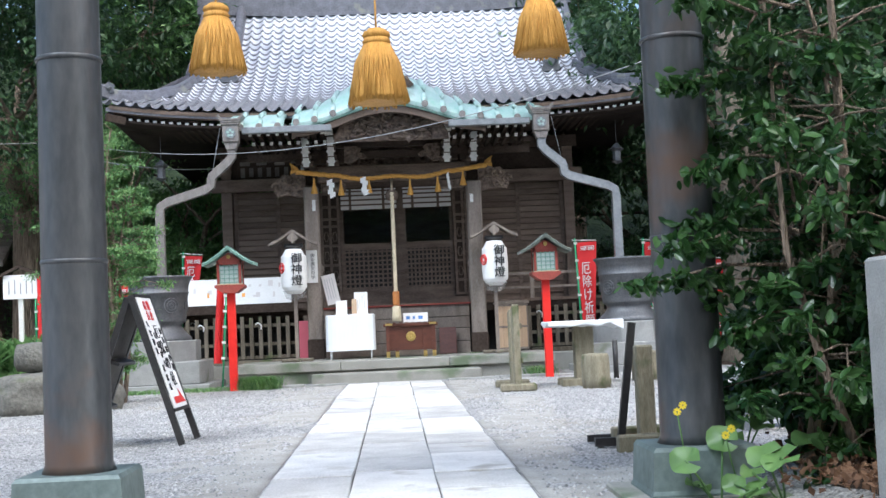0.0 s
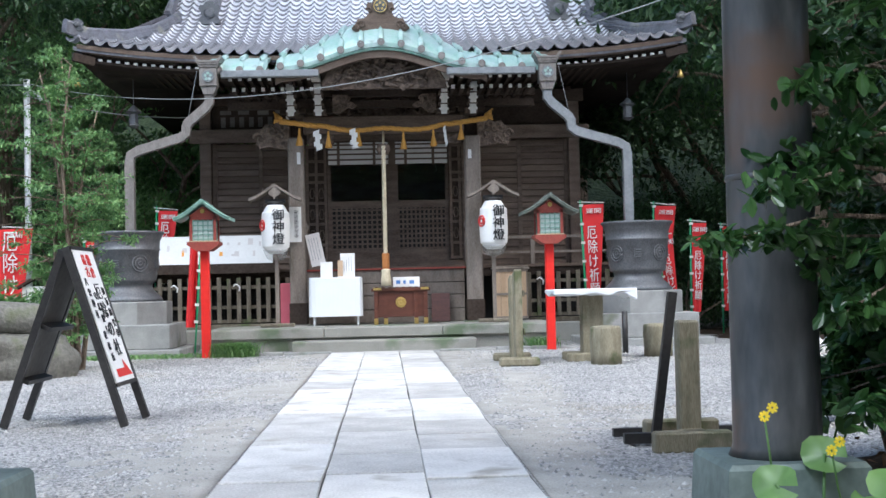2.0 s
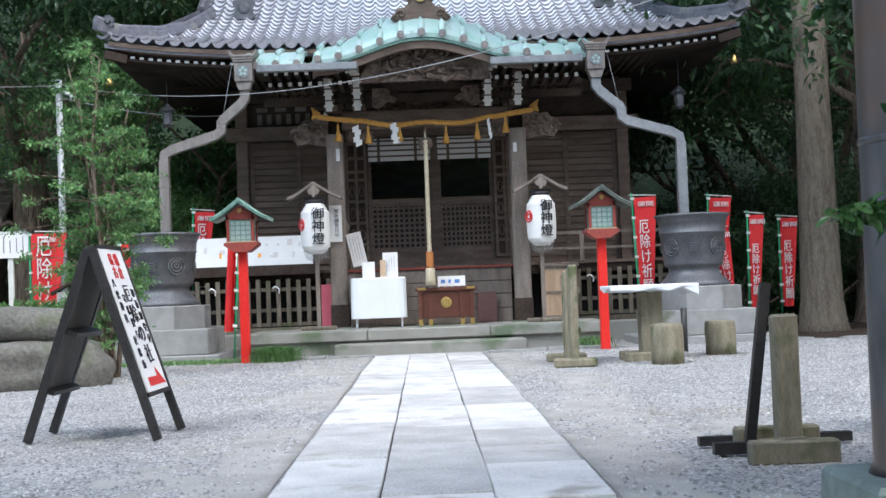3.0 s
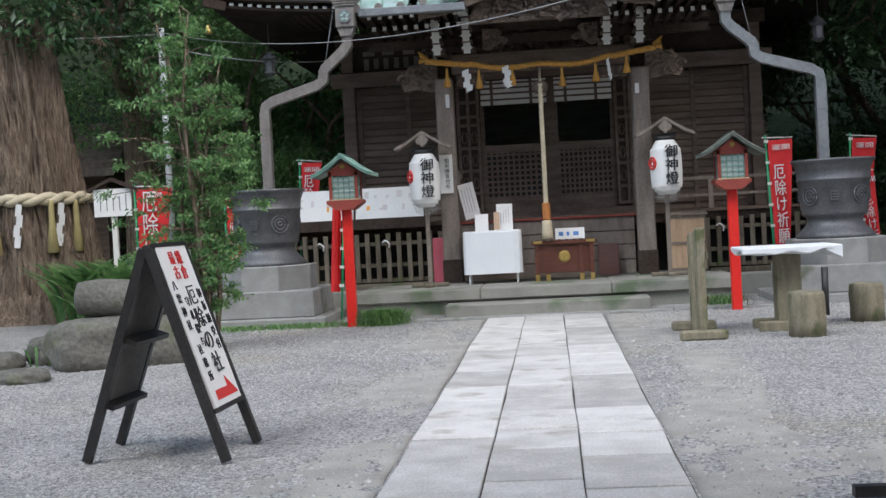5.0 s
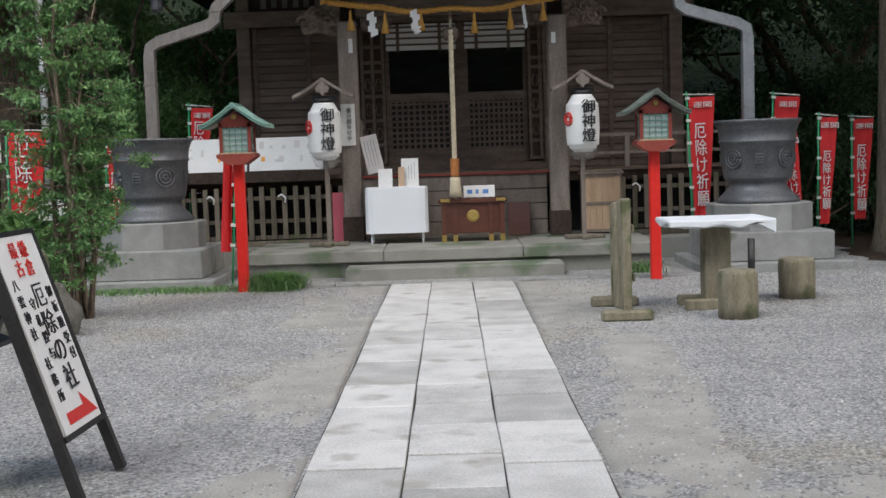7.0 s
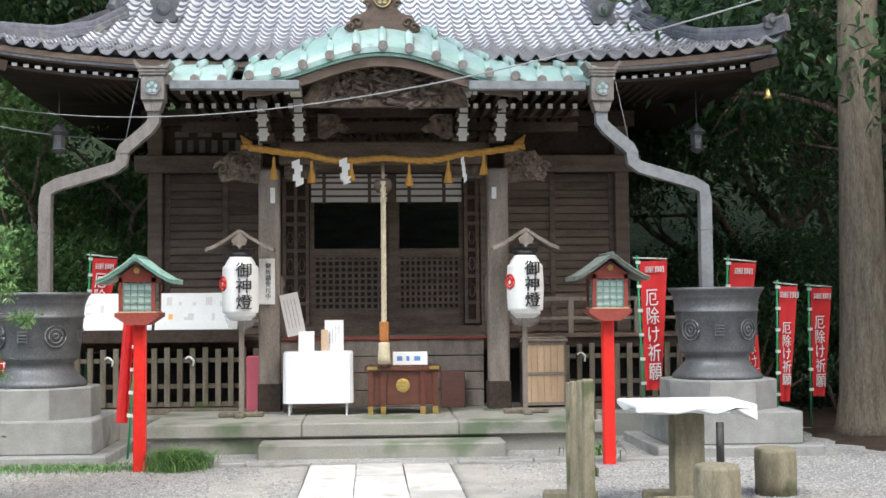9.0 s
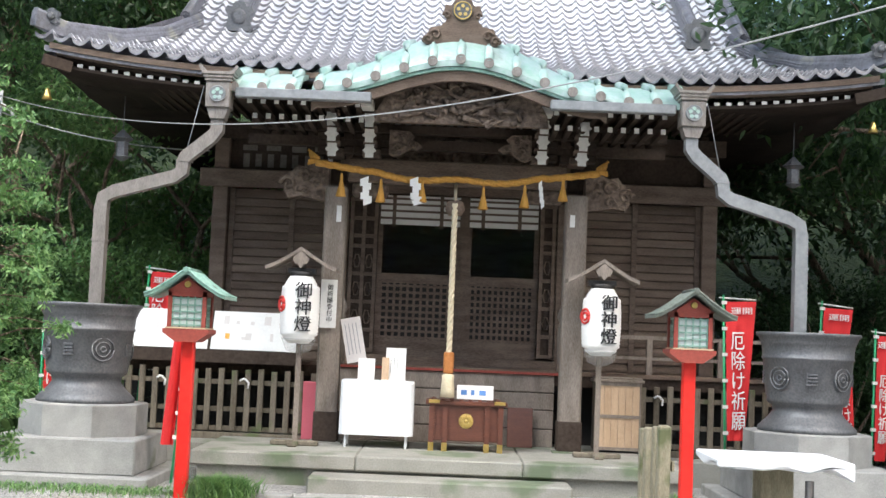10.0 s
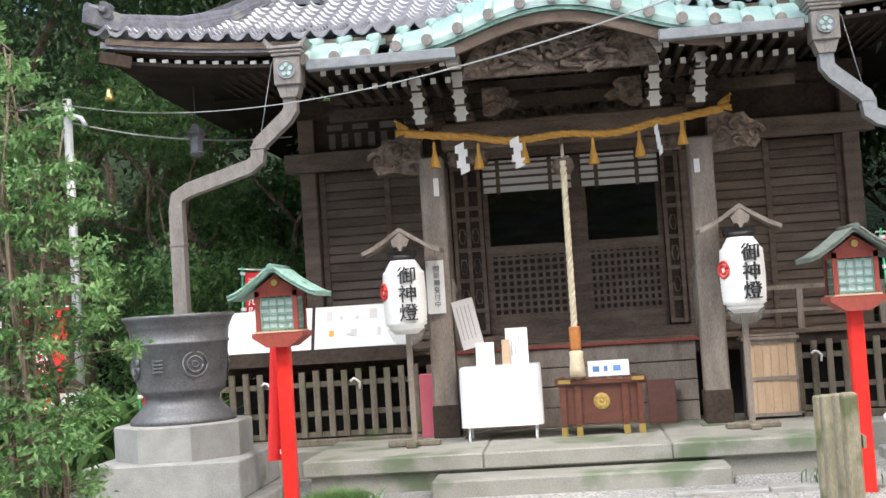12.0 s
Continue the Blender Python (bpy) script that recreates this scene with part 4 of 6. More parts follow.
# ---- rain pots on stepped plinths ----
def rain_pot(x, y, z, rz):
    p = thing("stone_plinth", "stepped grey granite plinth under an iron pot", "plinth", (x, y, 0), rz, group="plinths")
    part("lower_slab", box(bmesh.new(), -0.95, 0.95, -0.95, 0.95, -0.05, 0.1, None, 0.015), GRANITE, p)
    part("block", box(bmesh.new(), -0.77, 0.77, -0.77, 0.77, 0.1, 0.47, None, 0.015), GRANITE, p)
    c = 0.25
    t = lathe(bmesh.new(), [(0.69, 0.47), (0.69, 0.8), (0.67, 0.815)], 0, 0, 8, False, math.pi / 8)
    part("octagon_block", t, GRANITE, p)
    q = thing("rain_pot", "large dark cast iron rainwater pot with round crest", "pot", (x, y, 0.815), rz, group="rain pots")
    prof = [(0.53, 0.0), (0.53, 0.04), (0.47, 0.1), (0.41, 0.16), (0.37, 0.22), (0.38, 0.28), (0.43, 0.31), (0.44, 0.34), (0.44, 0.37), (0.45, 0.4), (0.485, 0.78), (0.5, 0.79), (0.5, 0.81), (0.49, 0.82), (0.5, 0.94), (0.51, 0.95), (0.515, 0.97), (0.54, 1.03), (0.565, 1.05), (0.565, 1.08), (0.5, 1.08), (0.45, 0.6), (0.2, 0.55)]
    part("body", lathe(bmesh.new(), prof, 0, 0, 40), POT, q)
    for ang in (-55, -100, -10, 35, 80, 125, 170, 215):
        a = radians(ang - rz)
        t = bmesh.new()
        if ang in (-55, 35, 125, 215):
            for r, h in ((0.125, 0.0), (0.08, 0.012), (0.03, 0.02)):
                tube(t, [(r * math.cos(k * 0.524), r * math.sin(k * 0.524) * 1.0, 0) for k in range(13)], 0.011, 5)
        else:
            for k in range(4):
                box(t, -0.055, 0.055, -0.065 + 0.036 * k, -0.045 + 0.036 * k, -0.01, 0.015)
            box(t, -0.06, -0.045, -0.07, 0.07, -0.01, 0.012)
        t.transform(Matrix.Translation((0.467 * math.cos(a), 0.467 * math.sin(a), 0.58)) @ pose(0, 0, 0, 90, 0, math.degrees(a) + 90))
        part("crest", t, POT, q)


rain_pot(-3.92, 21.25, 0, 0)
rain_pot(4.06, 21.25, 0, 0)


# ---- torii with straw rope ----
torii = thing("torii_gate", "dark bronze torii gate with banded round pillars", "torii gate", (0.03, 6.5, 0))
for x in (-1.615, 1.525):
    pl = part("pillar", lathe(bmesh.new(), [(0.185, 0.26), (0.168, 0.3), (0.165, 1.3), (0.16, 2.3), (0.155, 3.6), (0.15, 4.1)], x, 0, 36), BRONZE, torii)
    for z in (1.32, 2.36):
        part("band", lathe(bmesh.new(), [(0.1655, z - 0.012), (0.1695, z - 0.006), (0.1695, z + 0.006), (0.165, z + 0.012)], x, 0, 36), BRONZE, pl)
    t = bmesh.new()
    lathe(t, [(0.4, -0.05), (0.4, 0.03), (0.385, 0.05), (0.37, 0.24), (0.35, 0.26)], x, 0, 4, False, math.pi / 4)
    part("base_block", t, VERDI, torii, "squat green-grey bronze base block")
    part("foot_slab", box(bmesh.new(), x - 0.4, x + 0.4, -0.4, 0.4, -0.06, 0.02, None, 0.01), STEP, torii)
part("tie_beam", box(bmesh.new(), -2.0, 2.0, -0.09, 0.09, 3.35, 3.6, None, 0.01), BRONZE, torii)
t = bmesh.new()
strip(t, [[(-2.5 + 0.5 * k, y, 4.3 + 0.02 * (k - 5) ** 2 * 0.4) for k in range(11)] for y in (-0.17, 0.17)], 0.28)
part("lintel", t, BRONZE, torii)
rope = thing("straw_rope", "thick twisted golden straw rope between the torii pillars", "straw rope", (0.03, 6.5, 2.7))
for s in range(3):
    pts, rad = [], []
    for k in range(61):
        u = k / 30 - 1
        a = k * 0.55 + s * 2.094
        r = 0.075 * (1 - 0.75 * u * u) + 0.012
        pts.append((u * 1.48, r * math.cos(a), 0.32 - 0.05 + 0.42 * u * u * 0.6 + r * math.sin(a) - 0.08))
        rad.append(r * 1.05)
    part("strand", tube(bmesh.new(), pts, rad, 8), STRAW, rope)


def straw_tassel(x, top, size):
    e = thing("straw_tassel", "bell-shaped golden straw tassel hanging from the rope", "straw tassel", (x, 6.45, top), group="straw tassels")
    k = size
    t = bmesh.new()
    lathe(t, [(0.05 * k, 0.0), (0.075 * k, -0.04 * k), (0.07 * k, -0.09 * k), (0.08 * k, -0.1 * k), (0.12 * k, -0.2 * k), (0.15 * k, -0.32 * k), (0.165 * k, -0.4 * k), (0.155 * k, -0.425 * k), (0.05 * k, -0.42 * k)], 0, 0, 28)
    part("body", t, STRAW, e)
    rr = np.random.default_rng(int(abs(x) * 100))
    t = bmesh.new()
    for i in range(90):
        a = 2 * math.pi * i / 90 + rr.normal(0, 0.03)
        b = a + rr.normal(0, 0.05)
        q = 0.17 * k + rr.normal(0, 0.004)
        tube(t, [(0.073 * k * math.cos(a), 0.073 * k * math.sin(a), -0.09 * k), (0.127 * k * math.cos(a), 0.127 * k * math.sin(a), -0.2 * k), (q * math.cos(b), q * math.sin(b), (-0.43 + rr.normal(0, 0.008)) * k)], 0.0058 * k, 4)
    tagged(part("straw", t, STRAW, e), kind="stuff")
    for z in (-0.035, -0.075):
        part("binding", lathe(bmesh.new(), [(0.074 * k, z * k - 0.018 * k), (0.083 * k, z * k), (0.074 * k, z * k + 0.018 * k)], 0, 0, 20), STRAW, e)
    part("string", tube(bmesh.new(), [(0, 0, -0.01), (0, 0.02, 0.2)], 0.006, 5), STRAW, e)


straw_tassel(-0.815, 2.62, 0.83)
straw_tassel(0.005, 2.46, 0.9)
straw_tassel(0.86, 2.66, 0.83)

# ---- sign board ----
asign = thing("sandwich_board", "dark-framed folding sign board with white painted face", "sign board", (-2.24, 10.98, 0), 0)


def leg(x0, y0, z0, x1, y1, z1, w=0.026):
    return tube(bmesh.new(), [(x0, y0, z0), (x1, y1, z1)], w * 1.414, square=True)


FACE = [(0.46, -0.33), (0.49, 0.3)]
TOPS = [(0.07, -0.35), (0.09, 0.22)]
for (fx, fy), (tx, ty) in zip(FACE, TOPS):
    part("front_leg", leg(fx, fy, 0, tx, ty, 1.27), BLACKP, asign)
for (fx, fy), (tx, ty) in zip([(-0.43, -0.17), (-0.44, 0.43)], TOPS):
    part("rear_leg", leg(fx, fy, 0, tx - 0.03, ty + 0.03, 1.25), BLACKP, asign)
# frame of the face: origin at the top centre, across, down
o = Vector((0.085, -0.065, 1.25))
across = Vector((0.02, 0.57, 0)).normalized()
down = (Vector((0.475, -0.015, 0)) - Vector((0.08, -0.065, 1.27))).normalized()
nrm = across.cross(-down).normalized()
FM = Matrix(((across.x, -down.x, nrm.x, o.x), (across.y, -down.y, nrm.y, o.y), (across.z, -down.z, nrm.z, o.z), (0, 0, 0, 1)))
part("face_panel", box(bmesh.new(), -0.26, 0.26, -1.0, -0.005, 0.012, 0.03, FM), PAPER, asign, "white sign face")
part("face_rail", box(bmesh.new(), -0.29, 0.29, -1.03, -1.0, 0.0, 0.035, FM), BLACKP, asign)
part("face_rail", box(bmesh.new(), -0.29, 0.29, -0.005, 0.02, 0.0, 0.035, FM), BLACKP, asign)
part("back_panel", box(bmesh.new(), -0.26, 0.26, -1.0, -0.01, 0.0, 0.01, FM), GREYBOARD, asign)
dn2 = (Vector((-0.435, 0.13, 0)) - Vector((0.05, -0.05, 1.25))).normalized()
n2 = across.cross(-dn2).normalized()
o2 = Vector((0.05, -0.045, 1.23))
BM2 = Matrix(((across.x, -dn2.x, n2.x, o2.x), (across.y, -dn2.y, n2.y, o2.y), (across.z, -dn2.z, n2.z, o2.z), (0, 0, 0, 1)))
part("rear_panel", box(bmesh.new(), -0.26, 0.26, -0.95, -0.02, -0.01, 0.005, BM2), GREYBOARD, asign, "unpainted grey rear panel")
part("shelf_rail", box(bmesh.new(), -0.28, 0.28, -0.56, -0.53, 0.005, 0.1, BM2), BLACKP, asign)
part("shelf_rail", box(bmesh.new(), -0.28, 0.28, -0.98, -0.95, -0.01, 0.07, BM2), BLACKP, asign)


def on_face(text, size, mat, x, y, sx=1.0, gap=1.0):
    letters("writing", text, size, mat, asign, FM @ Matrix.Translation((x, y, 0.035)) @ Matrix.Diagonal((sx, 1, 1, 1)), 0.0025, column=True, gap=gap)


on_face("鎌倉", 0.092, REDINK, 0.065, -0.125, 1.15, 1.02)
on_face("最古", 0.088, REDINK, -0.06, -0.125, 1.15, 1.05)
on_face("厄除の社", 0.138, INK, 0.05, -0.535, 1.2, 1.04)
on_face("御祈願受付", 0.066, INK, 0.19, -0.48, 1.15, 1.25)
on_face("守札授与", 0.066, INK, -0.065, -0.48, 1.15, 1.3)
on_face("八雲神社", 0.066, INK, -0.185, -0.37, 1.15, 1.25)
on_face("社務所", 0.066, INK, -0.15, -0.73, 1.15, 1.25)
tt = bmesh.new()
vs = [tt.verts.new((a, b, 0.033)) for a, b in ((-0.17, -0.965), (0.24, -0.965), (0.07, -0.835), (0.07, -0.905), (-0.17, -0.905))]
tt.faces.new(vs)
tt.transform(FM)
part("red_arrow", tt, REDINK, asign)


# ---- red post lamps ----
def post_lamp(x, y, roof_skin, label):
    e = thing("post_lamp", label, "post lamp", (x, y, 0), group="post lamps")
    part("post", box(bmesh.new(), -0.062, 0.062, -0.062, 0.062, -0.05, 1.55, None, 0.012), RED, e)
    part("tray", slab(bmesh.new(), [(-0.1, 1.53), (0.1, 1.53), (0.23, 1.62), (0.23, 1.66), (-0.23, 1.66), (-0.23, 1.62)], -0.2, 0.2), REDWOOD, e)
    part("gilt_trim", box(bmesh.new(), -0.2, 0.2, -0.205, 0.205, 1.66, 1.675), PALEWOOD, e)
    b = part("lamp_box", box(bmesh.new(), -0.15, 0.15, -0.15, 0.15, 1.675, 1.97), FROST, e)
    for sx in (-1, 1):
        for sy in (-1, 1):
            part("corner_post", box(bmesh.new(), sx * 0.17 - 0.02, sx * 0.17 + 0.02, sy * 0.17 - 0.02, sy * 0.17 + 0.02, 1.675, 2.0), REDWOOD, b)
    for ang in (0, 90, 180, 270):
        m = pose(0, 0, 0, 0, 0, ang)
        for k in range(5):
            part("lattice_bar", box(bmesh.new(), -0.15 + 0.072 * k, -0.135 + 0.072 * k, -0.168, -0.151, 1.675, 1.98, m), COPPERD, b)
            part("lattice_bar", box(bmesh.new(), -0.15, 0.15, -0.17, -0.152, 1.69 + 0.066 * k, 1.705 + 0.066 * k, m), COPPERD, b)
        part("head_rail", box(bmesh.new(), -0.19, 0.19, -0.19, -0.15, 1.98, 2.03, m), REDWOOD, b)
    prof = [(-0.4, 1.99), (-0.33, 2.015), (-0.23, 2.075), (-0.12, 2.15), (-0.05, 2.21), (0, 2.235), (0.05, 2.21), (0.12, 2.15), (0.23, 2.075), (0.33, 2.015), (0.4, 1.99)]
    t = bmesh.new()
    strip(t, [[(a, yy, b) for a, b in prof] for yy in (-0.33, 0.33)], 0.03)
    r = part("roof", t, roof_skin, e, "curved sheet copper lamp roof")
    for k in range(7):
        t = bmesh.new()
        tube(t, [(a, -0.33 + 0.11 * k, b + 0.004) for a, b in prof], 0.013, 5)
        part("rib", t, roof_skin, r)
    part("ridge_cap", tube(bmesh.new(), [(0, -0.35, 2.24), (0, 0.35, 2.24)], 0.028, 8), roof_skin, r)
    t = bmesh.new()
    slab(t, [(-0.2, 2.03), (0.2, 2.03), (0.1, 2.1), (0, 2.17), (-0.1, 2.1)], -0.2, 0.2)
    part("gable", t, REDWOOD, e)
    t = lathe(bmesh.new(), [(0.035, 0), (0.03, 0.02)], 0, 0, 10)
    t.transform(Matrix.Translation((0, -0.2, 2.1)) @ pose(0, 0, 0, 90))
    part("boss", t, BRASS, e)


post_lamp(-2.53, 19.9, COPPERD, "vermilion post lamp with green copper roof and latticed box")
post_lamp(2.48, 19.9, COPPERB, "vermilion post lamp with dull brown-green copper roof")


# ---- paper lanterns on roofed stands ----
def stand_lantern(x, flip):
    e = thing("paper_lantern_stand", "white paper lantern under a small gabled wooden stand", "paper lantern", (x, 22.2, 0.34), group="paper lanterns")
    piece("post", -0.03, 0.03, 0.02, 0.08, 0.0, 2.3, mat=WOODG, parent=e)
    piece("foot", -0.28, 0.28, -0.05, 0.09, 0.0, 0.06, mat=FENCE, parent=e, bevel=0.012)
    piece("foot", -0.06, 0.06, -0.25, 0.3, 0.0, 0.055, mat=FENCE, parent=e, bevel=0.012)
    prof = [(-0.42, 2.1), (-0.3, 2.15), (-0.15, 2.24), (0, 2.34), (0.15, 2.24), (0.3, 2.15), (0.42, 2.1)]
    t = bmesh.new()
    strip(t, [[(a, yy, b) for a, b in prof] for yy in (-0.2, 0.25)], 0.045)
    part("roof", t, WOODG, e, "small weathered gabled board roof")
    t = bmesh.new()
    slab(t, [(-0.1, 2.2), (-0.07, 2.13), (-0.04, 2.14), (0, 2.08), (0.04, 2.14), (0.07, 2.13), (0.1, 2.2), (0, 2.29)], -0.215, -0.19)
    part("pendant", t, WOODG, e)
    piece("bracket", -0.16, 0.16, -0.1, 0.1, 2.03, 2.09, mat=BLACKP, parent=e)
    prof = [(0.12, 1.2), (0.15, 1.23)]
    for k in range(15):
        z = 1.26 + 0.045 * k
        r = 0.222 + 0.015 * math.sin(math.pi * k / 14) - (0.03 if k in (0, 14) else 0)
        prof += [(r, z), (r - 0.006, z + 0.0225)]
    prof += [(0.15, 1.97), (0.13, 2.0)]
    ln = part("lantern", lathe(bmesh.new(), prof, 0, -0.06, 28), PAPER, e)
    part("ring", lathe(bmesh.new(), [(0.135, 1.99), (0.14, 2.04), (0.12, 2.05)], 0, -0.06, 20), BLACKP, ln)
    part("plastic_skirt", lathe(bmesh.new(), [(0.06, 1.08), (0.15, 1.12), (0.2, 1.24), (0.21, 1.26)], 0, -0.06, 18), SHEET, ln, "clear plastic rain cover")
    letters("writing", "御神燈", 0.2, INK, ln, Matrix.Translation((0.062, -0.291, 1.63)) @ pose(0, 0, 0, 90, 0, 16) @ Matrix.Diagonal((1.05, 1.0, 1, 1)), 0.012, True, 0.98)
    for s in (-1,):
        a = radians(-90 + 62 * s)
        t = bmesh.new()
        for r, n in ((0.085, 14), (0.045, 10)):
            tube(t, [(r * math.cos(2 * math.pi * k / n), r * math.sin(2 * math.pi * k / n), 0) for k in range(n + 1)], 0.014, 5)
        t.transform(Matrix.Translation((0.234 * math.cos(a), -0.06 + 0.234 * math.sin(a), 1.66)) @ pose(0, 0, 0, 90, 0, math.degrees(a) + 90))
        part("red_crest", t, REDINK, ln)


SHEET = bpy.data.materials.new("clear_plastic_sheet")
SHEET.use_nodes = True
sb = SHEET.node_tree.nodes["Principled BSDF"]
sb.inputs["Base Color"].default_value, sb.inputs["Roughness"].default_value, sb.inputs["Alpha"].default_value = (0.8, 0.8, 0.8, 1), 0.3, 0.18
stand_lantern(-1.7, False)
stand_lantern(1.87, True)
sg = thing("paper_notice", "narrow white notice strip with black characters", "notice", (-1.41, 22.6, 2.04))
piece("sheet", -0.1, 0.1, 0.0, 0.01, -0.3, 0.29, mat=PAPER, parent=sg)
letters("writing", "御祈願受付中", 0.075, INK, sg, Matrix.Translation((0.015, -0.004, 0.0)) @ UP, column=True, gap=1.05)

# ---- things on the terrace ----
ct = thing("cloth_table", "small table covered by a plain white cloth", "table", (-0.75, 22.5, 0.34))
t = bmesh.new()
lathe(t, [(1, 0.0), (1, 0.62), (0.97, 0.645)], 0, 0, 48, False)
for v in t.verts:
    a = math.atan2(v.co.y, v.co.x)
    k = math.hypot(v.co.x, v.co.y)
    n = 8
    q = (abs(math.cos(a)) ** n + abs(math.sin(a)) ** n) ** (-1 / n)
    f = 1 + (0.012 * math.sin(a * 9) if v.co.z < 0.1 else 0)
    v.co = Vector((0.44 * q * k * math.cos(a) * f, 0.25 * q * k * math.sin(a) * f, v.co.z + 0.15))
part("cloth", t, CLOTH, ct)
for x in (-0.36, 0.36):
    for y in (-0.19, 0.19):
        piece("leg", x - 0.012, x + 0.012, y - 0.012, y + 0.012, 0.0, 0.2, mat=METAL, parent=ct)
for nm, lab, x, w, h, z, mt, ln2 in (("acrylic_stand", "clear leaflet stand with white slips", -0.9, 0.2, 0.26, 1.135, PAPER, 0), ("framed_notice", "white framed notice card on the table", -0.55, 0.24, 0.4, 1.135, PAPER, 1), ("wooden_tablet", "upright brown wooden tablet", -0.67, 0.085, 0.28, 1.135, PALEWOOD, 0)):
    e = thing(nm, lab, "notice" if ln2 else "desk stand", (x, 22.42 if nm != "wooden_tablet" else 22.36, z))
    t = box(bmesh.new(), -w / 2, w / 2, 0, 0.02, 0, h, pose(0, 0, 0, -8))
    part("board", t, mt, e)
    piece("foot", -w / 2, w / 2, -0.02, 0.1, 0, 0.012, mat=PAPER, parent=e)
    if ln2:
        for k in range(4):
            piece("text_line", 0.06 - 0.04 * k, 0.065 - 0.04 * k, -0.004, -0.001, 0.1, 0.35 - 0.03 * k, mat=GALV, parent=e, m=pose(0, 0, 0, -8))
e = thing("leaning_notice", "grey printed notice in plastic leaning on the column", "notice", (-1.03, 22.62, 1.34))
piece("sheet", -0.12, 0.12, 0, 0.01, 0, 0.55, mat=FAINT, parent=e, m=pose(0, 0, 0, -6, -12, 0))
for k in range(4):
    piece("text_line", -0.08 + 0.045 * k, -0.073 + 0.045 * k, -0.006, -0.001, 0.1, 0.48, mat=GALV, parent=e, m=pose(0, 0, 0, -6, -12, 0))

ob = thing("offertory_box", "reddish-brown wooden offertory box with brass crest and feet", "offertory box", (0.32, 22.5, 0.34))
piece("body", -0.42, 0.42, -0.2, 0.2, 0.12, 0.56, mat=BOXWOOD, parent=ob, bevel=0.008)
piece("rim", -0.485, 0.485, -0.25, 0.25, 0.545, 0.595, mat=BOXWOOD, parent=ob, bevel=0.006)
for k in range(8):
    piece("top_slat", -0.42 + 0.11 * k, -0.37 + 0.11 * k, -0.22, 0.22, 0.597, 0.615, mat=BOXWOOD, parent=ob)
for x in (-0.45, 0.33):
    piece("brass_plate", x, x + 0.13, -0.257, -0.2, 0.565, 0.603, mat=BRASS, parent=ob)
for x in (-0.41, 0.41, -0.25, 0.25):
    l = piece("leg", x - 0.03, x + 0.03, -0.235, -0.18, 0.0, 0.545, mat=BOXWOOD, parent=ob)
    piece("brass_foot", x - 0.033, x + 0.033, -0.24, -0.178, 0.0, 0.1, mat=BRASS, parent=l)
t = lathe(bmesh.new(), [(0.088, 0), (0.088, 0.01), (0.084, 0.012)], 0, 0, 24)
for k in range(8):
    lathe(t, [(0.026, 0.012), (0.024, 0.022), (0.018, 0.024)], 0.053 * math.cos(k * 0.7854), 0.053 * math.sin(k * 0.7854), 10)
lathe(t, [(0.022, 0.012), (0.02, 0.026), (0.012, 0.028)], 0, 0, 12)
t.transform(Matrix.Translation((0, -0.2, 0.36)) @ pose(0, 0, 0, 90))
part("crest", t, BRASS, ob)
e = thing("card_on_box", "small white card with blue markings", "card", (0.42, 22.45, 0.955))
piece("card", -0.22, 0.22, 0, 0.012, 0, 0.17, mat=PAPER, parent=e, m=pose(0, 0, 0, -15))
for a, b in ((-0.17, -0.1), (-0.05, -0.01), (0.05, 0.13)):
    piece("mark", a, b, -0.004, 0, 0.05, 0.11, mat=BLUEINK, parent=e, m=pose(0, 0, 0, -15))
br = thing("bell_rope", "thick pale twisted bell rope with wooden grip and tassel", "bell rope", (0.085, 22.2, 0.98))
for s in range(3):
    t = bmesh.new()
    tube(t, [(0.017 * math.cos(k * 0.6 + s * 2.094), 0.017 * math.sin(k * 0.6 + s * 2.094), 0.5 + 1.8 * k / 80) for k in range(81)], 0.02, 6)
    part("strand", t, HEMP, br)
part("grip", lathe(bmesh.new(), [(0.055, 0.28), (0.06, 0.3), (0.062, 0.52), (0.055, 0.53)], 0, 0, 8, False), ORANGEWOOD, br, "turned orange-brown wooden grip")
part("tassel", lathe(bmesh.new(), [(0.03, 0.28), (0.075, 0.26), (0.07, 0.2), (0.08, 0.1), (0.085, 0.0), (0.05, 0.0)], 0, 0, 18), HEMP, br)
part("bell", lathe(bmesh.new(), [(0.03, 2.36), (0.1, 2.33), (0.12, 2.24), (0.08, 2.17), (0.03, 2.16)], 0, 0.1, 16), WOOD, br)
part("hanger", tube(bmesh.new(), [(0, 0, 2.28), (0, 0.1, 2.4), (0, 0.55, 2.62)], 0.02, 6), HEMP, br)
e = thing("leaning_board", "dark brown wooden board leaning on the step", "board", (1.02, 23.2, 0.34))
piece("panel", -0.16, 0.16, 0, 0.03, 0, 0.5, mat=BOXWOOD, parent=e, bevel=0.004, m=pose(0, 0, 0, -10))
cr = thing("wooden_cupboard", "pale wooden slatted cupboard with weathered board lid", "cupboard", (2.22, 23.0, 0.34))
piece("body", -0.29, 0.29, 0.03, 0.3, 0.03, 0.86, mat=WOODG, parent=cr)
for r0, r1 in ((0.05, 0.43), (0.47, 0.83)):
    for k in range(6):
        piece("slat", -0.26 + 0.088 * k, -0.176 + 0.088 * k, 0.0, 0.03, r0, r1, mat=PALEWOOD, parent=cr)
for z in (0.03, 0.43, 0.83):
    piece("rail", -0.29, 0.29, -0.014, 0.03, z, z + 0.04, mat=WOODG, parent=cr)
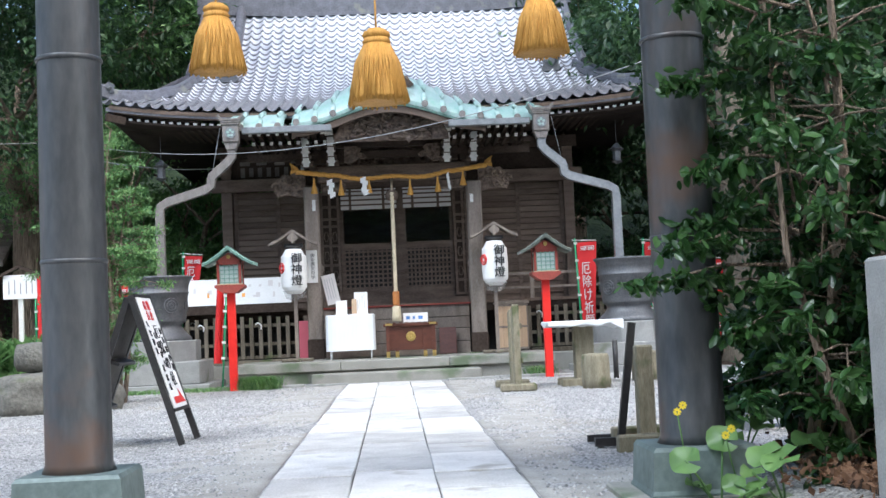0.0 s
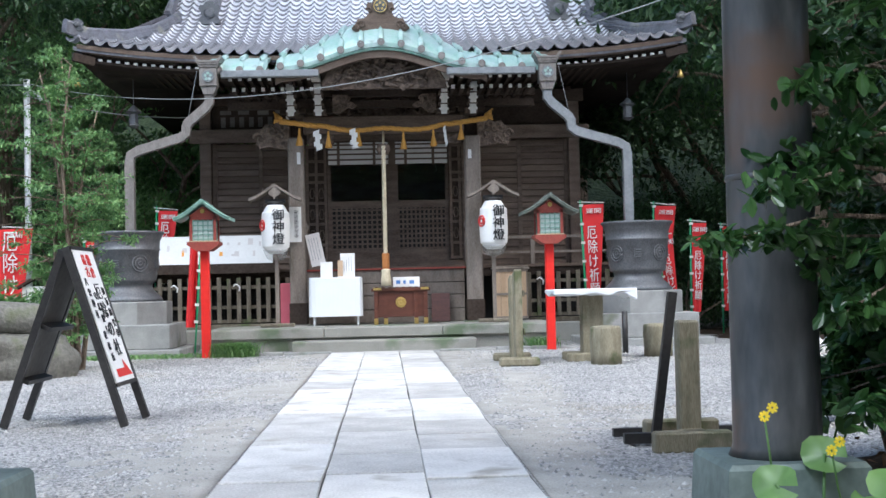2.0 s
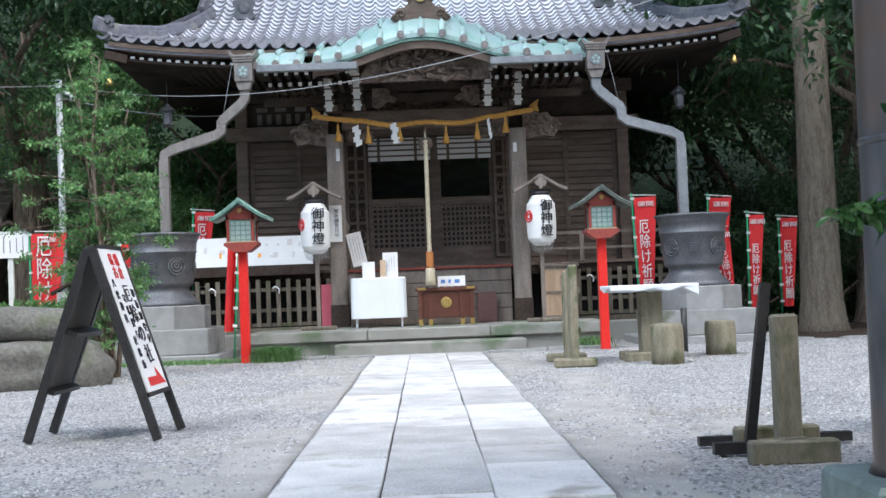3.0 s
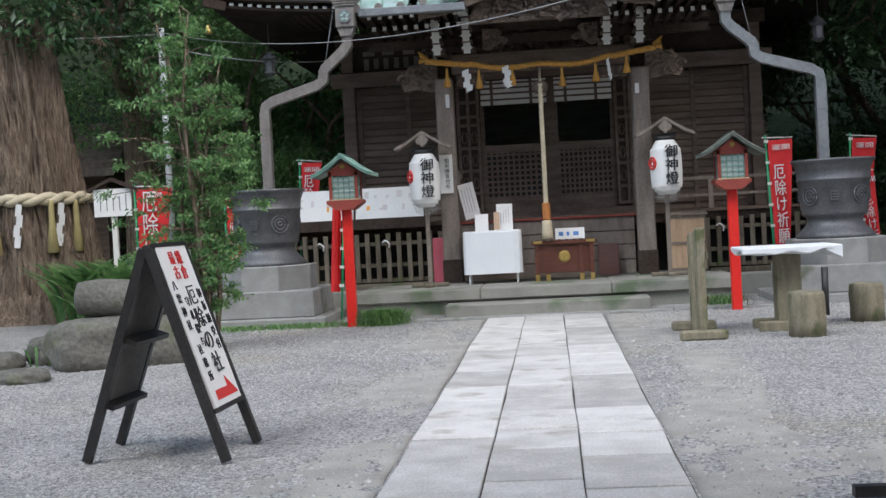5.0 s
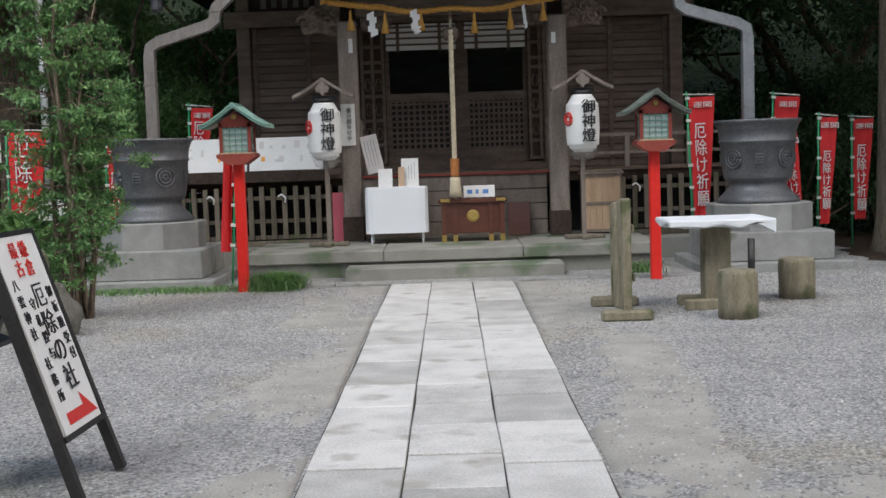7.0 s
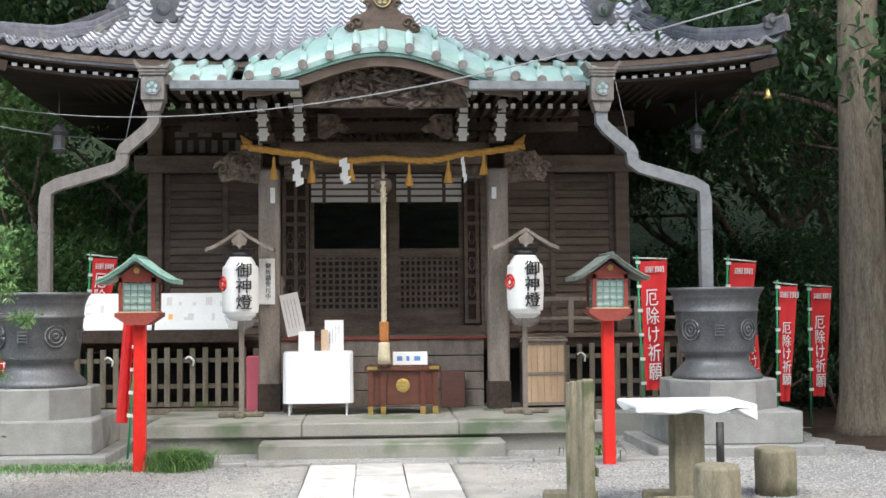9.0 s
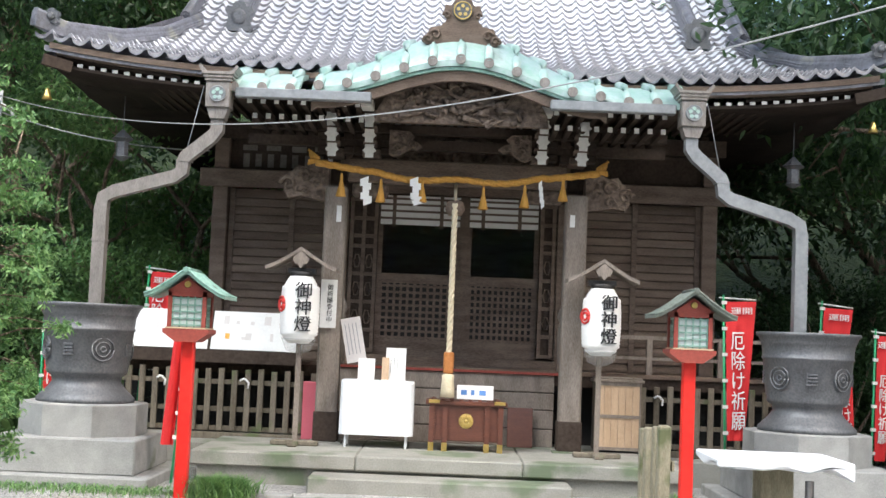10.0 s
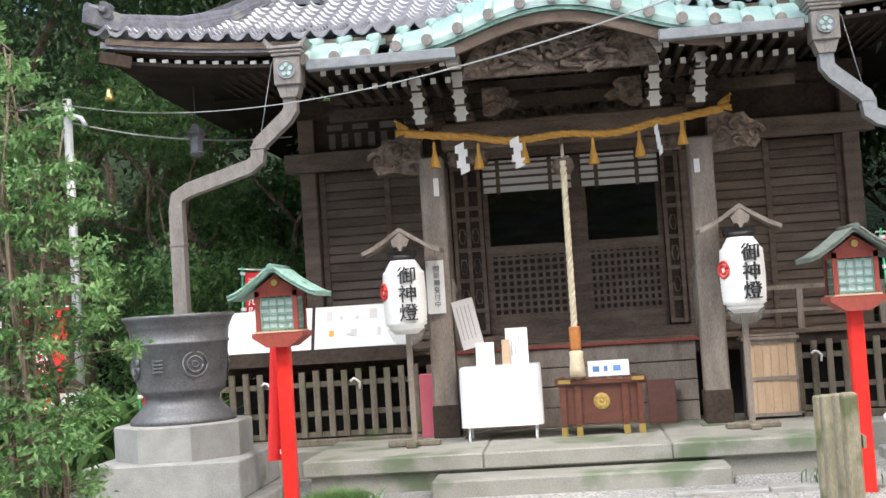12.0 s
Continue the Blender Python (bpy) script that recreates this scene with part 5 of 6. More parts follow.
piece("lid", -0.32, 0.32, -0.04, 0.33, 0.87, 0.91, mat=WOODG, parent=cr, bevel=0.01)
piece("lid_board", -0.3, 0.3, 0.0, 0.3, 0.912, 0.935, mat=WOODG, parent=cr, bevel=0.008)
e = thing("pink_box", "small pink plastic box behind the fence end", "box", (-1.62, 23.05, 0.34))
piece("case", -0.1, 0.1, 0, 0.15, 0.0, 0.72, mat=PINK, parent=e, bevel=0.01)


# ---- picket fences under the veranda ----
def fence(x0, x1):
    e = thing("picket_fence", "low weathered mossy picket fence below the veranda", "fence", ((x0 + x1) / 2, 23.15, 0.3), group="picket fences")
    w = (x1 - x0) / 2
    n = max(2, round((x1 - x0) / 0.165))
    for k in range(n + 1):
        x = -w + 2 * w * k / n
        piece("picket", x - 0.036, x + 0.036, -0.02, 0.02, 0.1, 0.86 + 0.012 * ((k * 7) % 3), mat=FENCE, parent=e, bevel=0.006)
    for z in (0.1, 0.34, 0.68):
        piece("rail", -w, w, 0.021, 0.06, z, z + 0.06, mat=FENCE, parent=e)
    piece("ground_beam", -w, w, -0.05, 0.05, 0.0, 0.08, mat=FENCE, parent=e, bevel=0.008)


fence(-4.1, -1.6)
fence(2.55, 4.6)
for x in (-3.5, -2.45, 2.75):
    e = thing("paper_fortune", "white paper fortune slip tied to the fence", "paper slip", (x, 23.1, 1.03), group="paper slips")
    part("knot", tube(bmesh.new(), [(-0.07, 0, 0.0), (-0.03, -0.01, 0.03), (0.0, -0.015, 0.02), (0.04, -0.01, -0.02), (0.03, -0.01, -0.09)], 0.014, 5), PAPER, e)

# ---- poster boards on the veranda rail ----
pb = thing("poster_board", "slanted board with white posters on a shelf rail", "poster board", (-2.95, 23.1, 1.39))
piece("shelf", -1.15, 1.15, -0.02, 0.25, -0.14, 0.02, mat=WOODD, parent=pb)
for k, (a, b) in enumerate(((-1.08, -0.02), (0.02, 1.1))):
    s = piece("poster", a, b, 0, 0.012, 0.03, 0.56, mat=PAPER, parent=pb, m=pose(0, 0.02, 0, -24), label="white poster with faint coloured print")
    rr = np.random.default_rng(11 + k)
    for q in range(9):
        x, z = rr.uniform(a + 0.08, b - 0.15), rr.uniform(0.1, 0.4)
        ww, hh = rr.uniform(0.03, 0.09), rr.uniform(0.03, 0.13)
        piece("print", x, x + ww, -0.003, -0.001, z, z + hh, mat=(FAINT, FAINT, FAINT, ORANGEINK if q < 4 else FAINT, FAINT)[q % 5], parent=s, m=pose(0, 0.02, 0, -24))
for x in (-1.12, 0.0, 1.14):
    piece("frame_bar", x - 0.02, x + 0.02, 0.013, 0.04, 0.0, 0.58, mat=WOODD, parent=pb, m=pose(0, 0.02, 0, -24))

# ---- sacred rope on the porch beam ----
sr = thing("porch_straw_rope", "golden twisted straw rope draped across the porch", "straw rope", (0.1, 22.35, 3.6))
for s in range(3):
    pts, rad = [], []
    for k in range(91):
        u = k / 45 - 1
        a = k * 0.6 + s * 2.094
        wav = 0.03 * math.cos(u * 9) if abs(u) < 0.62 else 0.0
        z = 0.0 + 0.19 * max(0, abs(u) - 0.15) ** 1.4 * 1.1 + wav * 0.8 - 0.03
        pts.append((1.72 * u, 0.018 * math.cos(a), z + 0.018 * math.sin(a)))
        rad.append(0.024 + 0.006 * abs(u))
    part("strand", tube(bmesh.new(), pts, rad, 6), STRAW, sr)
for s in (-1, 1):
    t = bmesh.new()
    for k in range(12):
        tube(t, [(s * 1.68, 0.02 * math.cos(k), 0.17 + 0.02 * math.sin(k)), (s * (1.8 + 0.01 * (k % 3)), 0.05 * math.cos(k), 0.2 + 0.09 * math.sin(k))], 0.014, 5)
    part("rope_end", t, STRAW, sr, "frayed straw rope end")
for x, z in ((-1.3, 3.61), (-0.82, 3.56), (-0.32, 3.58), (0.42, 3.52), (0.92, 3.56), (1.38, 3.66)):
    e = thing("small_straw_tassel", "small golden straw tassel on the porch rope", "straw tassel", (x, 22.33, z), group="porch tassels")
    part("tuft", lathe(bmesh.new(), [(0.012, 0.0), (0.02, -0.05), (0.018, -0.09), (0.035, -0.16), (0.062, -0.28), (0.04, -0.285)], 0, 0, 14), STRAW, e)
for x, z, flat in ((-1.02, 3.56, 1), (-0.42, 3.58, 1), (1.1, 3.6, 0)):
    e = thing("paper_streamer", "white zigzag folded paper streamer", "paper streamer", (x, 22.28, z), group="paper streamers")
    w = 0.05 if flat else 0.02
    off = (0.0, 0.035, 0.012, 0.05) if flat else (0.0, 0.012, 0.02, 0.035)
    right = [q for k, d in enumerate(off) for q in ((d + w, 0.02 - 0.08 * k), (d + w, -0.06 - 0.08 * k))]
    left = [q for k, d in enumerate(off) for q in ((d - w, -0.02 - 0.08 * k), (d - w, -0.1 - 0.08 * k))]
    part("folded_strip", slab(bmesh.new(), right + left[::-1], -0.003, 0.003), PAPER, e)



# ---- banners ----
def banner(x, y, top, lean=0.0, rz=0.0, width=0.42, height=1.65, furled=False, base=0.0):
    e = thing("nobori_banner", "furled red banner on a green pole" if furled else "red cloth banner with white characters on a green pole", "banner", (x, y, base), rz, group="red banners")
    m = pose(0, 0, 0, 0, lean, 0)
    t = tube(bmesh.new(), [(0, 0, 0), (0, 0, top + 0.03 - base)], 0.014, 6)
    t.transform(m)
    part("pole", t, PLASTICG, e)
    h = top - base
    if not furled:
        t = tube(bmesh.new(), [(-0.05, 0, h), (width + 0.03, 0, h - 0.03)], 0.01, 6)
        t.transform(m)
        part("cross_bar", t, WHITEP, e)
    t = bmesh.new()
    w = 0.13 if furled else width
    rows = []
    for j in range(12):
        u = j / 11
        rows.append([(0.03 + w * i / 8 * (1 - (0.0 if furled else 0.42) * u), 0.012 * math.sin(i * 1.3 + u * 4) * (0.4 + u) - (0.05 * math.sin(i * 0.8) if furled else 0), h - 0.05 - height * u) for i in range(9)])
    top_v = [[t.verts.new(p) for p in r] for r in rows]
    bot_v = [[t.verts.new((p[0], p[1] + 0.004, p[2])) for p in r] for r in rows]
    for j in range(11):
        for i in range(8):
            t.faces.new((top_v[j][i], top_v[j][i + 1], top_v[j + 1][i + 1], top_v[j + 1][i])).smooth = True
            t.faces.new((bot_v[j][i], bot_v[j + 1][i], bot_v[j + 1][i + 1], bot_v[j][i + 1])).smooth = True
    t.transform(m)
    c = part("cloth", t, BANNER, e, fix=False)
    for k in range(6):
        z = h - 0.06 - (height - 0.1) * k / 5
        t = box(bmesh.new(), -0.02, 0.04, -0.016, 0.016, z - 0.02, z + 0.02)
        t.transform(m)
        part("loop", t, WHITEP, e)
    if not furled:
        letters("writing", "厄除け祈願", 0.235 * width / 0.4 + 0.03, PAPER, c, m @ Matrix.Translation((0.03 + width * 0.36, -0.028, h - 0.3 - height * 0.42)) @ UP @ Matrix.Diagonal((0.72, 1, 1, 1)), 0.006, True, 0.98)
        letters("writing", "運開", 0.09, PAPER, c, m @ Matrix.Translation((0.03 + width * 0.5, -0.024, h - 0.16)) @ UP @ Matrix.Diagonal((1.5, 1, 1, 1)), 0.005)


banner(3.42, 22.3, 2.3, -2, 0, 0.36, 1.65)
banner(4.62, 22.9, 2.3, 2, 0, 0.36, 1.6)
banner(4.85, 22.3, 1.75, -9, 0, 0.26, 1.2)
banner(5.2, 22.5, 1.97, 1, 0, 0.24, 1.5)
banner(6.05, 23.6, 1.95, 0, 0, 0.3, 1.5)
banner(-4.02, 23.9, 2.45, 2, 0, 0.34, 1.2)
banner(-2.85, 20.9, 1.85, -4, 180, 0.4, 1.4, True)
banner(-6.62, 23.5, 2.15, 0, 0, 0.6, 1.7)
banner(-5.0, 23.0, 1.9, 0, 0, 0.3, 1.5)

# ---- table, stools and barriers ----
tb = thing("bench_table", "plank table covered by a white sheet on timber trestle", "table", (2.62, 17.15, 0))
t = box(bmesh.new(), -0.52, 0.5, -0.42, 0.42, 0.8, 0.87, None, 0.012)
rr = np.random.default_rng(2)
bmesh.ops.subdivide_edges(t, edges=t.edges[:], cuts=5, use_grid_fill=True)
for v in t.verts:
    if v.co.z < 0.82:
        v.co.z += 0.02 * math.sin(v.co.x * 17 + v.co.y * 9) - (0.05 if v.co.x > 0.35 else 0)
part("sheet", t, CLOTH, tb, "crumpled white plastic sheet")
piece("post", -0.13, 0.13, -0.12, 0.12, 0.05, 0.79, mat=OLDPOST, parent=tb, bevel=0.012)
for y in (-0.28, 0.12):
    piece("foot", -0.35, 0.32, y, y + 0.1, -0.02, 0.09, mat=OLDPOST, parent=tb, bevel=0.015)
for x, y, r, h in ((2.64, 16.3, 0.185, 0.43), (3.55, 17.62, 0.185, 0.4)):
    t = bmesh.new()
    lathe(t, [(r, -0.02), (r * 0.99, h * 0.3), (r * 1.01, h * 0.7), (r, h - 0.03), (r * 0.95, h)], 0, 0, 18)
    for v in t.verts:
        v.co += 0.012 * noise.noise_vector(v.co * 6)
    st = solo("log_stool", t, OLDPOST, "short weathered log stump stool on gravel", "stool", "log stools")
    st.matrix_basis = pose(x, y, 0)
e = thing("black_stake", "thin black stake standing in the gravel", "stake", (3.3, 18.5, 0))
part("stake", tube(bmesh.new(), [(0, 0, -0.05), (0, 0, 0.55)], 0.04, 8), BLACKP, e)
for (x, y), nm in (((1.635, 16.9), 0),):
    e = thing("plank_barrier", "old lichened plank barrier on timber feet", "barrier", (x, y, 0), -1.2)
    for k in range(4):
        piece("plank", -0.045 + 0.012 * (k % 2), 0.045 + 0.012 * (k % 2), -0.62 + 0.34 * k, -0.52 + 0.34 * k, 0.02, 1.12 - 0.03 * k, mat=OLDPOST, parent=e, bevel=0.012)
    for y2 in (-0.58, 0.5):
        piece("foot", -0.24, 0.24, y2 - 0.06, y2 + 0.06, -0.02, 0.09, mat=OLDPOST, parent=e, bevel=0.025)
    for z in (0.35, 0.8):
        piece("rail", 0.058, 0.075, -0.6, 0.55, z, z + 0.07, mat=OLDPOST, parent=e)
e = thing("post_stand", "lichened wooden post on a timber cross foot", "post stand", (1.775, 8.8, 0))
piece("post", -0.062, 0.062, -0.05, 0.05, 0.07, 0.71, mat=OLDPOST, parent=e, bevel=0.012)
piece("block", -0.07, 0.07, -0.16, 0.0, 0.03, 0.1, mat=OLDPOST, parent=e, bevel=0.008)
piece("foot", -0.24, 0.2, -0.2, -0.1, -0.02, 0.1, mat=OLDPOST, parent=e, bevel=0.012)
piece("foot", -0.2, 0.24, 0.24, 0.34, -0.02, 0.12, mat=OLDPOST, parent=e, bevel=0.012)
piece("rail", -0.09, 0.09, -0.1, 0.26, 0.0, 0.06, mat=OLDPOST, parent=e)
e = thing("tilted_sign_frame", "back of a black leaning sign frame on flat feet", "sign frame", (1.71, 8.95, 0))
part("upright", tube(bmesh.new(), [(-0.1, 0, 0.0), (0.03, 0.02, 0.87)], 0.036, square=True), BLACKP, e)
piece("foot", -0.28, 0.1, -0.03, 0.03, 0.0, 0.06, mat=BLACKP, parent=e)
piece("foot", -0.28, 0.55, 0.32, 0.38, 0.0, 0.05, mat=BLACKP, parent=e)
bn = thing("stone_bench", "low pale stone bench behind the shrub", "bench", (3.05, 9.75, 0))
piece("top", -0.4, 0.4, -0.2, 0.2, 0.38, 0.45, mat=PAVE, parent=bn, bevel=0.01)
for x in (-0.3, 0.22):
    piece("leg", x, x + 0.08, -0.16, 0.16, -0.02, 0.38, mat=GRANITE, parent=bn)
for x, k in ((2.8, 0.8), (2.99, 1.0)):
    e = thing("white_bowl", "upturned white glazed bowl on the stone bench", "bowl", (x, 9.68, 0.45), group="white bowls")
    part("shell", lathe(bmesh.new(), [(0.105 * k, 0.0), (0.11 * k, 0.03 * k), (0.1 * k, 0.09 * k), (0.06 * k, 0.135 * k)], 0, 0, 20), PAPER, e)
    part("foot_ring", lathe(bmesh.new(), [(0.055 * k, 0.135 * k), (0.052 * k, 0.155 * k), (0.04 * k, 0.15 * k)], 0, 0, 16), PAPER, e)
e = thing("stone_post", "plain grey square stone post beside the shrub", "stone post", (1.985, 4.72, 0))
piece("shaft", -0.12, 0.12, -0.12, 0.12, -0.05, 1.11, mat=GRANITE, parent=e, bevel=0.015)

# ---- pole and cable ----
e = thing("utility_pole", "thin galvanised pole carrying pale overhead cables", "pole", (-6.4, 24.7, 0))
part("shaft", tube(bmesh.new(), [(0, 0, 0), (0, 0, 4.9)], 0.06, 10), METAL, e)
part("clamp", tube(bmesh.new(), [(-0.02, -0.05, 4.7), (0.22, -0.08, 4.62), (0.28, -0.1, 4.5)], 0.035, 6), METAL, e)
c = bmesh.new()
tube(c, [(x, 24.7 - 1.03 * (x + 6.4), 3.7 + 0.0275 * x * x) for x in [-6.4 + 13.6 * k / 40 for k in range(41)]], 0.0065, 5)
solo("overhead_cable", c, CABLE, "pale sagging cable across the hall front", "cable")
c = bmesh.new()
p0, p1 = Vector((-6.4, 24.7, 4.6)), Vector((-3.3, 24.3, 4.1))
tube(c, [p0.lerp(p1, k / 10) - Vector((0, 0, 0.5 * (k / 10) * (1 - k / 10))) for k in range(11)], 0.01, 5)
solo("service_cable", c, CABLE, "short sagging cable from pole to hall", "cable")
c = bmesh.new()
p0, p1 = Vector((-6.4, 24.7, 4.8)), Vector((-12, 22.5, 4.9))
tube(c, [p0.lerp(p1, k / 10) - Vector((0, 0, 0.5 * (k / 10) * (1 - k / 10))) for k in range(11)], 0.011, 5)
solo("service_cable", c, CABLE, "pale cable running from pole past the trees", "cable")


# ---- trees, shrub, stones ----
def tree(name, label, x, y, height, r, crown_mat, seed, count, size, crown_h=0.45, spread=2.4, bark=BARK, depth=3, lean=(0, 0), clump=0.9):
    e = thing(name, label, "tree", (x, y, ground_z(x, y)))
    rng = np.random.default_rng(seed)
    bm = bmesh.new()
    ends = []
    h0 = height * crown_h
    pts = [(lean[0] * u, lean[1] * u, h0 * u - 0.1) for u in (0, 0.04, 0.1, 0.3, 0.6, 1.0)]
    tube(bm, pts, [r * 1.55, r * 1.25, r * 1.08, r * 0.98, r * 0.88, r * 0.8], 16)
    top = Vector(pts[-1])
    for k in range(4):
        a = k * 1.57 + rng.uniform(-0.4, 0.4)
        d = Vector((math.cos(a) * spread / height * 2.2, math.sin(a) * spread / height * 2.2, 1.0))
        limb(bm, top - Vector((0, 0, 0.25)), d, (height - h0) * 0.42, r * 0.5, depth - 1, rng, ends, 8)
    part("trunk", bm, bark, e, fix=False)
    cen = [tuple(p + Vector(rng.normal(0, 0.3, 3))) for p in ends]
    rad = [[clump * rng.uniform(0.7, 1.3), clump * rng.uniform(0.7, 1.3), clump * rng.uniform(0.4, 0.75)] for _ in cen]
    tagged(leaves("crown", cen, rad, count, size, crown_mat, e, seed + 1), kind="stuff")
    return e


# great camphor with sacred rope
big = thing("sacred_tree", "huge furrowed old trunk with spreading roots", "tree", (-8.35, 24.2, 0))
bm = bmesh.new()
prof = [(1.5, -0.1), (1.15, 0.15), (0.95, 0.5), (0.84, 1.1), (0.76, 2.0), (0.68, 3.2), (0.62, 4.5), (0.58, 6.5), (0.5, 9.0)]
rings = []
for j in range(64):
    z = -0.1 + 9.1 * (j / 63) ** 1.4
    r = float(np.interp(z, [q[1] for q in prof], [q[0] for q in prof]))
    ring = []
    for k in range(240):
        a = 2 * math.pi * k / 240
        n = noise.noise((math.cos(a) * 11, math.sin(a) * 11, z * 1.3)) + 0.7 * noise.noise((math.cos(a) * 24, math.sin(a) * 24, z * 2.6))
        q = r * (1 + 0.06 * math.sin(a * 7 + z * 0.6) + (0.16 * math.sin(a * 5) * max(0.0, 1 - z / 0.6))) + 0.07 * (1 - abs(n) * 2.4)
        ring.append(bm.verts.new((q * math.cos(a) - 0.1 * z, q * math.sin(a), z)))
    rings.append(ring)
for a, b in zip(rings, rings[1:]):
    for k in range(240):
        bm.faces.new((a[k], a[(k + 1) % 240], b[(k + 1) % 240], b[k])).smooth = True
ends = []
rng = np.random.default_rng(8)
for k in range(4):
    limb(bm, (-0.7, 0, 6.5 + 0.5 * k), (math.cos(k * 1.6), math.sin(k * 1.6), 0.9), 3.2, 0.3, 2, rng, ends)
part("trunk", bm, BARK, big, fix=False)
tagged(leaves("crown", [tuple(p) for p in ends] + [(1.6, -3.4, 4.6), (0.8, -3.0, 5.4), (0.0, -3.2, 4.4), (2.6, -1.6, 6.2)], [[1.5, 1.5, 0.9]] * len(ends) + [[0.9, 0.8, 0.6]] * 4, 26000, 0.17, LEAFD, big, 9), kind="stuff")
tr = thing("tree_straw_rope", "pale straw rope with tassels tied round the trunk", "straw rope", (-8.55, 24.2, 2.05))
for s in range(2):
    part("strand", tube(bmesh.new(), [((0.86 + 0.03 * math.cos(k * 0.9 + s * 3.14)) * math.cos(k * 0.1047), (0.86 + 0.03 * math.cos(k * 0.9 + s * 3.14)) * math.sin(k * 0.1047), 0.045 * math.sin(k * 0.9 + s * 3.14) + 0.03 * math.sin(k * 0.1047)) for k in range(61)], 0.072, 6), HEMP, tr)
for a in (-115, -55, -28):
    c, s = math.cos(radians(a)), math.sin(radians(a))
    t = bmesh.new()
    lathe(t, [(0.025, -0.05), (0.045, -0.15), (0.05, -0.4), (0.1, -0.9), (0.06, -0.92)], 0.93 * c, 0.93 * s, 12)
    part("tassel", t, DULLSTRAW, tr)
for a in (-85, -44):
    c, s = math.cos(radians(a)), math.sin(radians(a))
    for k in range(4):
        part("paper_fold", box(bmesh.new(), -0.05 + 0.03 * (k % 2), 0.05 + 0.03 * (k % 2), -0.004, 0.004, -0.3 - 0.17 * k, -0.1 - 0.17 * k, Matrix.Translation((0.95 * c, 0.95 * s, 0)) @ pose(0, 0, 0, 0, 8, a + 90)), PAPER, tr)

# slender leafy tree beside the plinth
e = thing("young_tree", "slender multi-stemmed young tree with fresh green leaves", "tree", (-3.88, 17.7, 0))
bm = bmesh.new()
rng = np.random.default_rng(4)
cen, rad = [], []
for k in range(7):
    bm = bmesh.new()
    a = rng.uniform(0, 6.28)
    p = Vector((0.1 * math.cos(a), 0.1 * math.sin(a), -0.05))
    q = Vector((rng.normal(0, 0.22), rng.normal(0, 0.25), rng.uniform(2.8, 4.0)))
    pts = [p.lerp(q, u) + Vector((0.1 * math.sin(u * 5 + k), 0.08 * math.cos(u * 4 + k), 0)) for u in (0, 0.25, 0.5, 0.75, 1)]
    tube(bm, pts, [0.035, 0.03, 0.024, 0.016, 0.008], 6)
    for u in np.linspace(0.15, 1.0, 17):
        c = p.lerp(q, float(u))
        w = 0.5 * math.sin(math.pi * min(1, u * 0.62 + 0.3)) + 0.14
        for _ in range(2):
            d = Vector((rng.normal(0, w * 0.52), rng.normal(0, w * 0.55), rng.normal(0, 0.1)))
            tube(bm, [c, c + d * 0.5 + Vector((0, 0, 0.05)), c + d], [0.008, 0.006, 0.003], 4)
            cen.append(tuple(c + d))
            rad.append([0.17, 0.17, 0.085])
    part("stem", bm, BARK, e, fix=False)
tagged(leaves("foliage", cen, rad, 14500, 0.066, LEAFL, e, 12, 0.42, 0.2, 0.1), kind="stuff")

# broadleaf shrub by the torii
e = thing("evergreen_shrub", "tall glossy broadleaf evergreen shrub by the torii", "shrub", (2.5, 6.45, 0.1))
bm = bmesh.new()
rng = np.random.default_rng(21)
cen, rad = [], []
for k in range(16):
    bm = bmesh.new()
    a = rng.uniform(0, 6.28)
    p = Vector((0.3 * math.cos(a), 0.3 * math.sin(a), -0.05))
    q = Vector((rng.uniform(-0.85, 0.95), rng.uniform(-0.6, 0.9), rng.uniform(1.6, 3.9)))
    pts = [p.lerp(q, u) + Vector((0.1 * math.sin(u * 5 + k), 0.1 * math.cos(u * 4 + k), 0)) for u in (0, 0.25, 0.5, 0.75, 1)]
    tube(bm, pts, [0.05, 0.04, 0.03, 0.02, 0.008] if k % 4 == 0 else [0.03, 0.024, 0.018, 0.012, 0.006], 6)
    for u in np.linspace(0.14, 1.0, 14):
        c = p.lerp(q, float(u))
        for _ in range(2):
            d = Vector((rng.normal(0, 0.3), rng.normal(0, 0.3), rng.normal(0, 0.14)))
            if (c + d).x < -1.0:
                d.x = -1.0 - c.x
            tube(bm, [c, c + d * 0.5 + Vector((0, 0, 0.04)), c + d], [0.009, 0.006, 0.003], 4)
            cen.append(tuple(c + d))
            rad.append([0.15, 0.15, 0.085])
    part("stem", bm, BARK, e, fix=False)
for q, n in (((-1.3, -0.35, 0.95), 6), ((-1.05, -0.3, 1.95), 5), ((-1.15, -0.5, 1.12), 6), ((-0.95, -0.35, 1.5), 5), ((-0.85, -0.4, 0.7), 5), ((-0.85, -0.4, 2.3), 5), ((-0.9, -0.3, 1.25), 5), ((-0.95, -0.4, 2.7), 5)):
    c0 = Vector((-0.3, 0, q[2] + 0.1))
    part("branch", tube(bmesh.new(), [c0, c0.lerp(Vector(q), 0.5) + Vector((0, 0, 0.06)), q], [0.012, 0.009, 0.004], 5), BARK, e, fix=False)
    for k in range(n):
        cen.append(tuple(c0.lerp(Vector(q), 0.55 + 0.45 * k / (n - 1))))
        rad.append([0.1, 0.1, 0.07])
tagged(leaves("foliage", cen, rad, 25000, 0.073, LEAFG, e, 22, 0.5, 0.35, 0.1, True), kind="stuff")

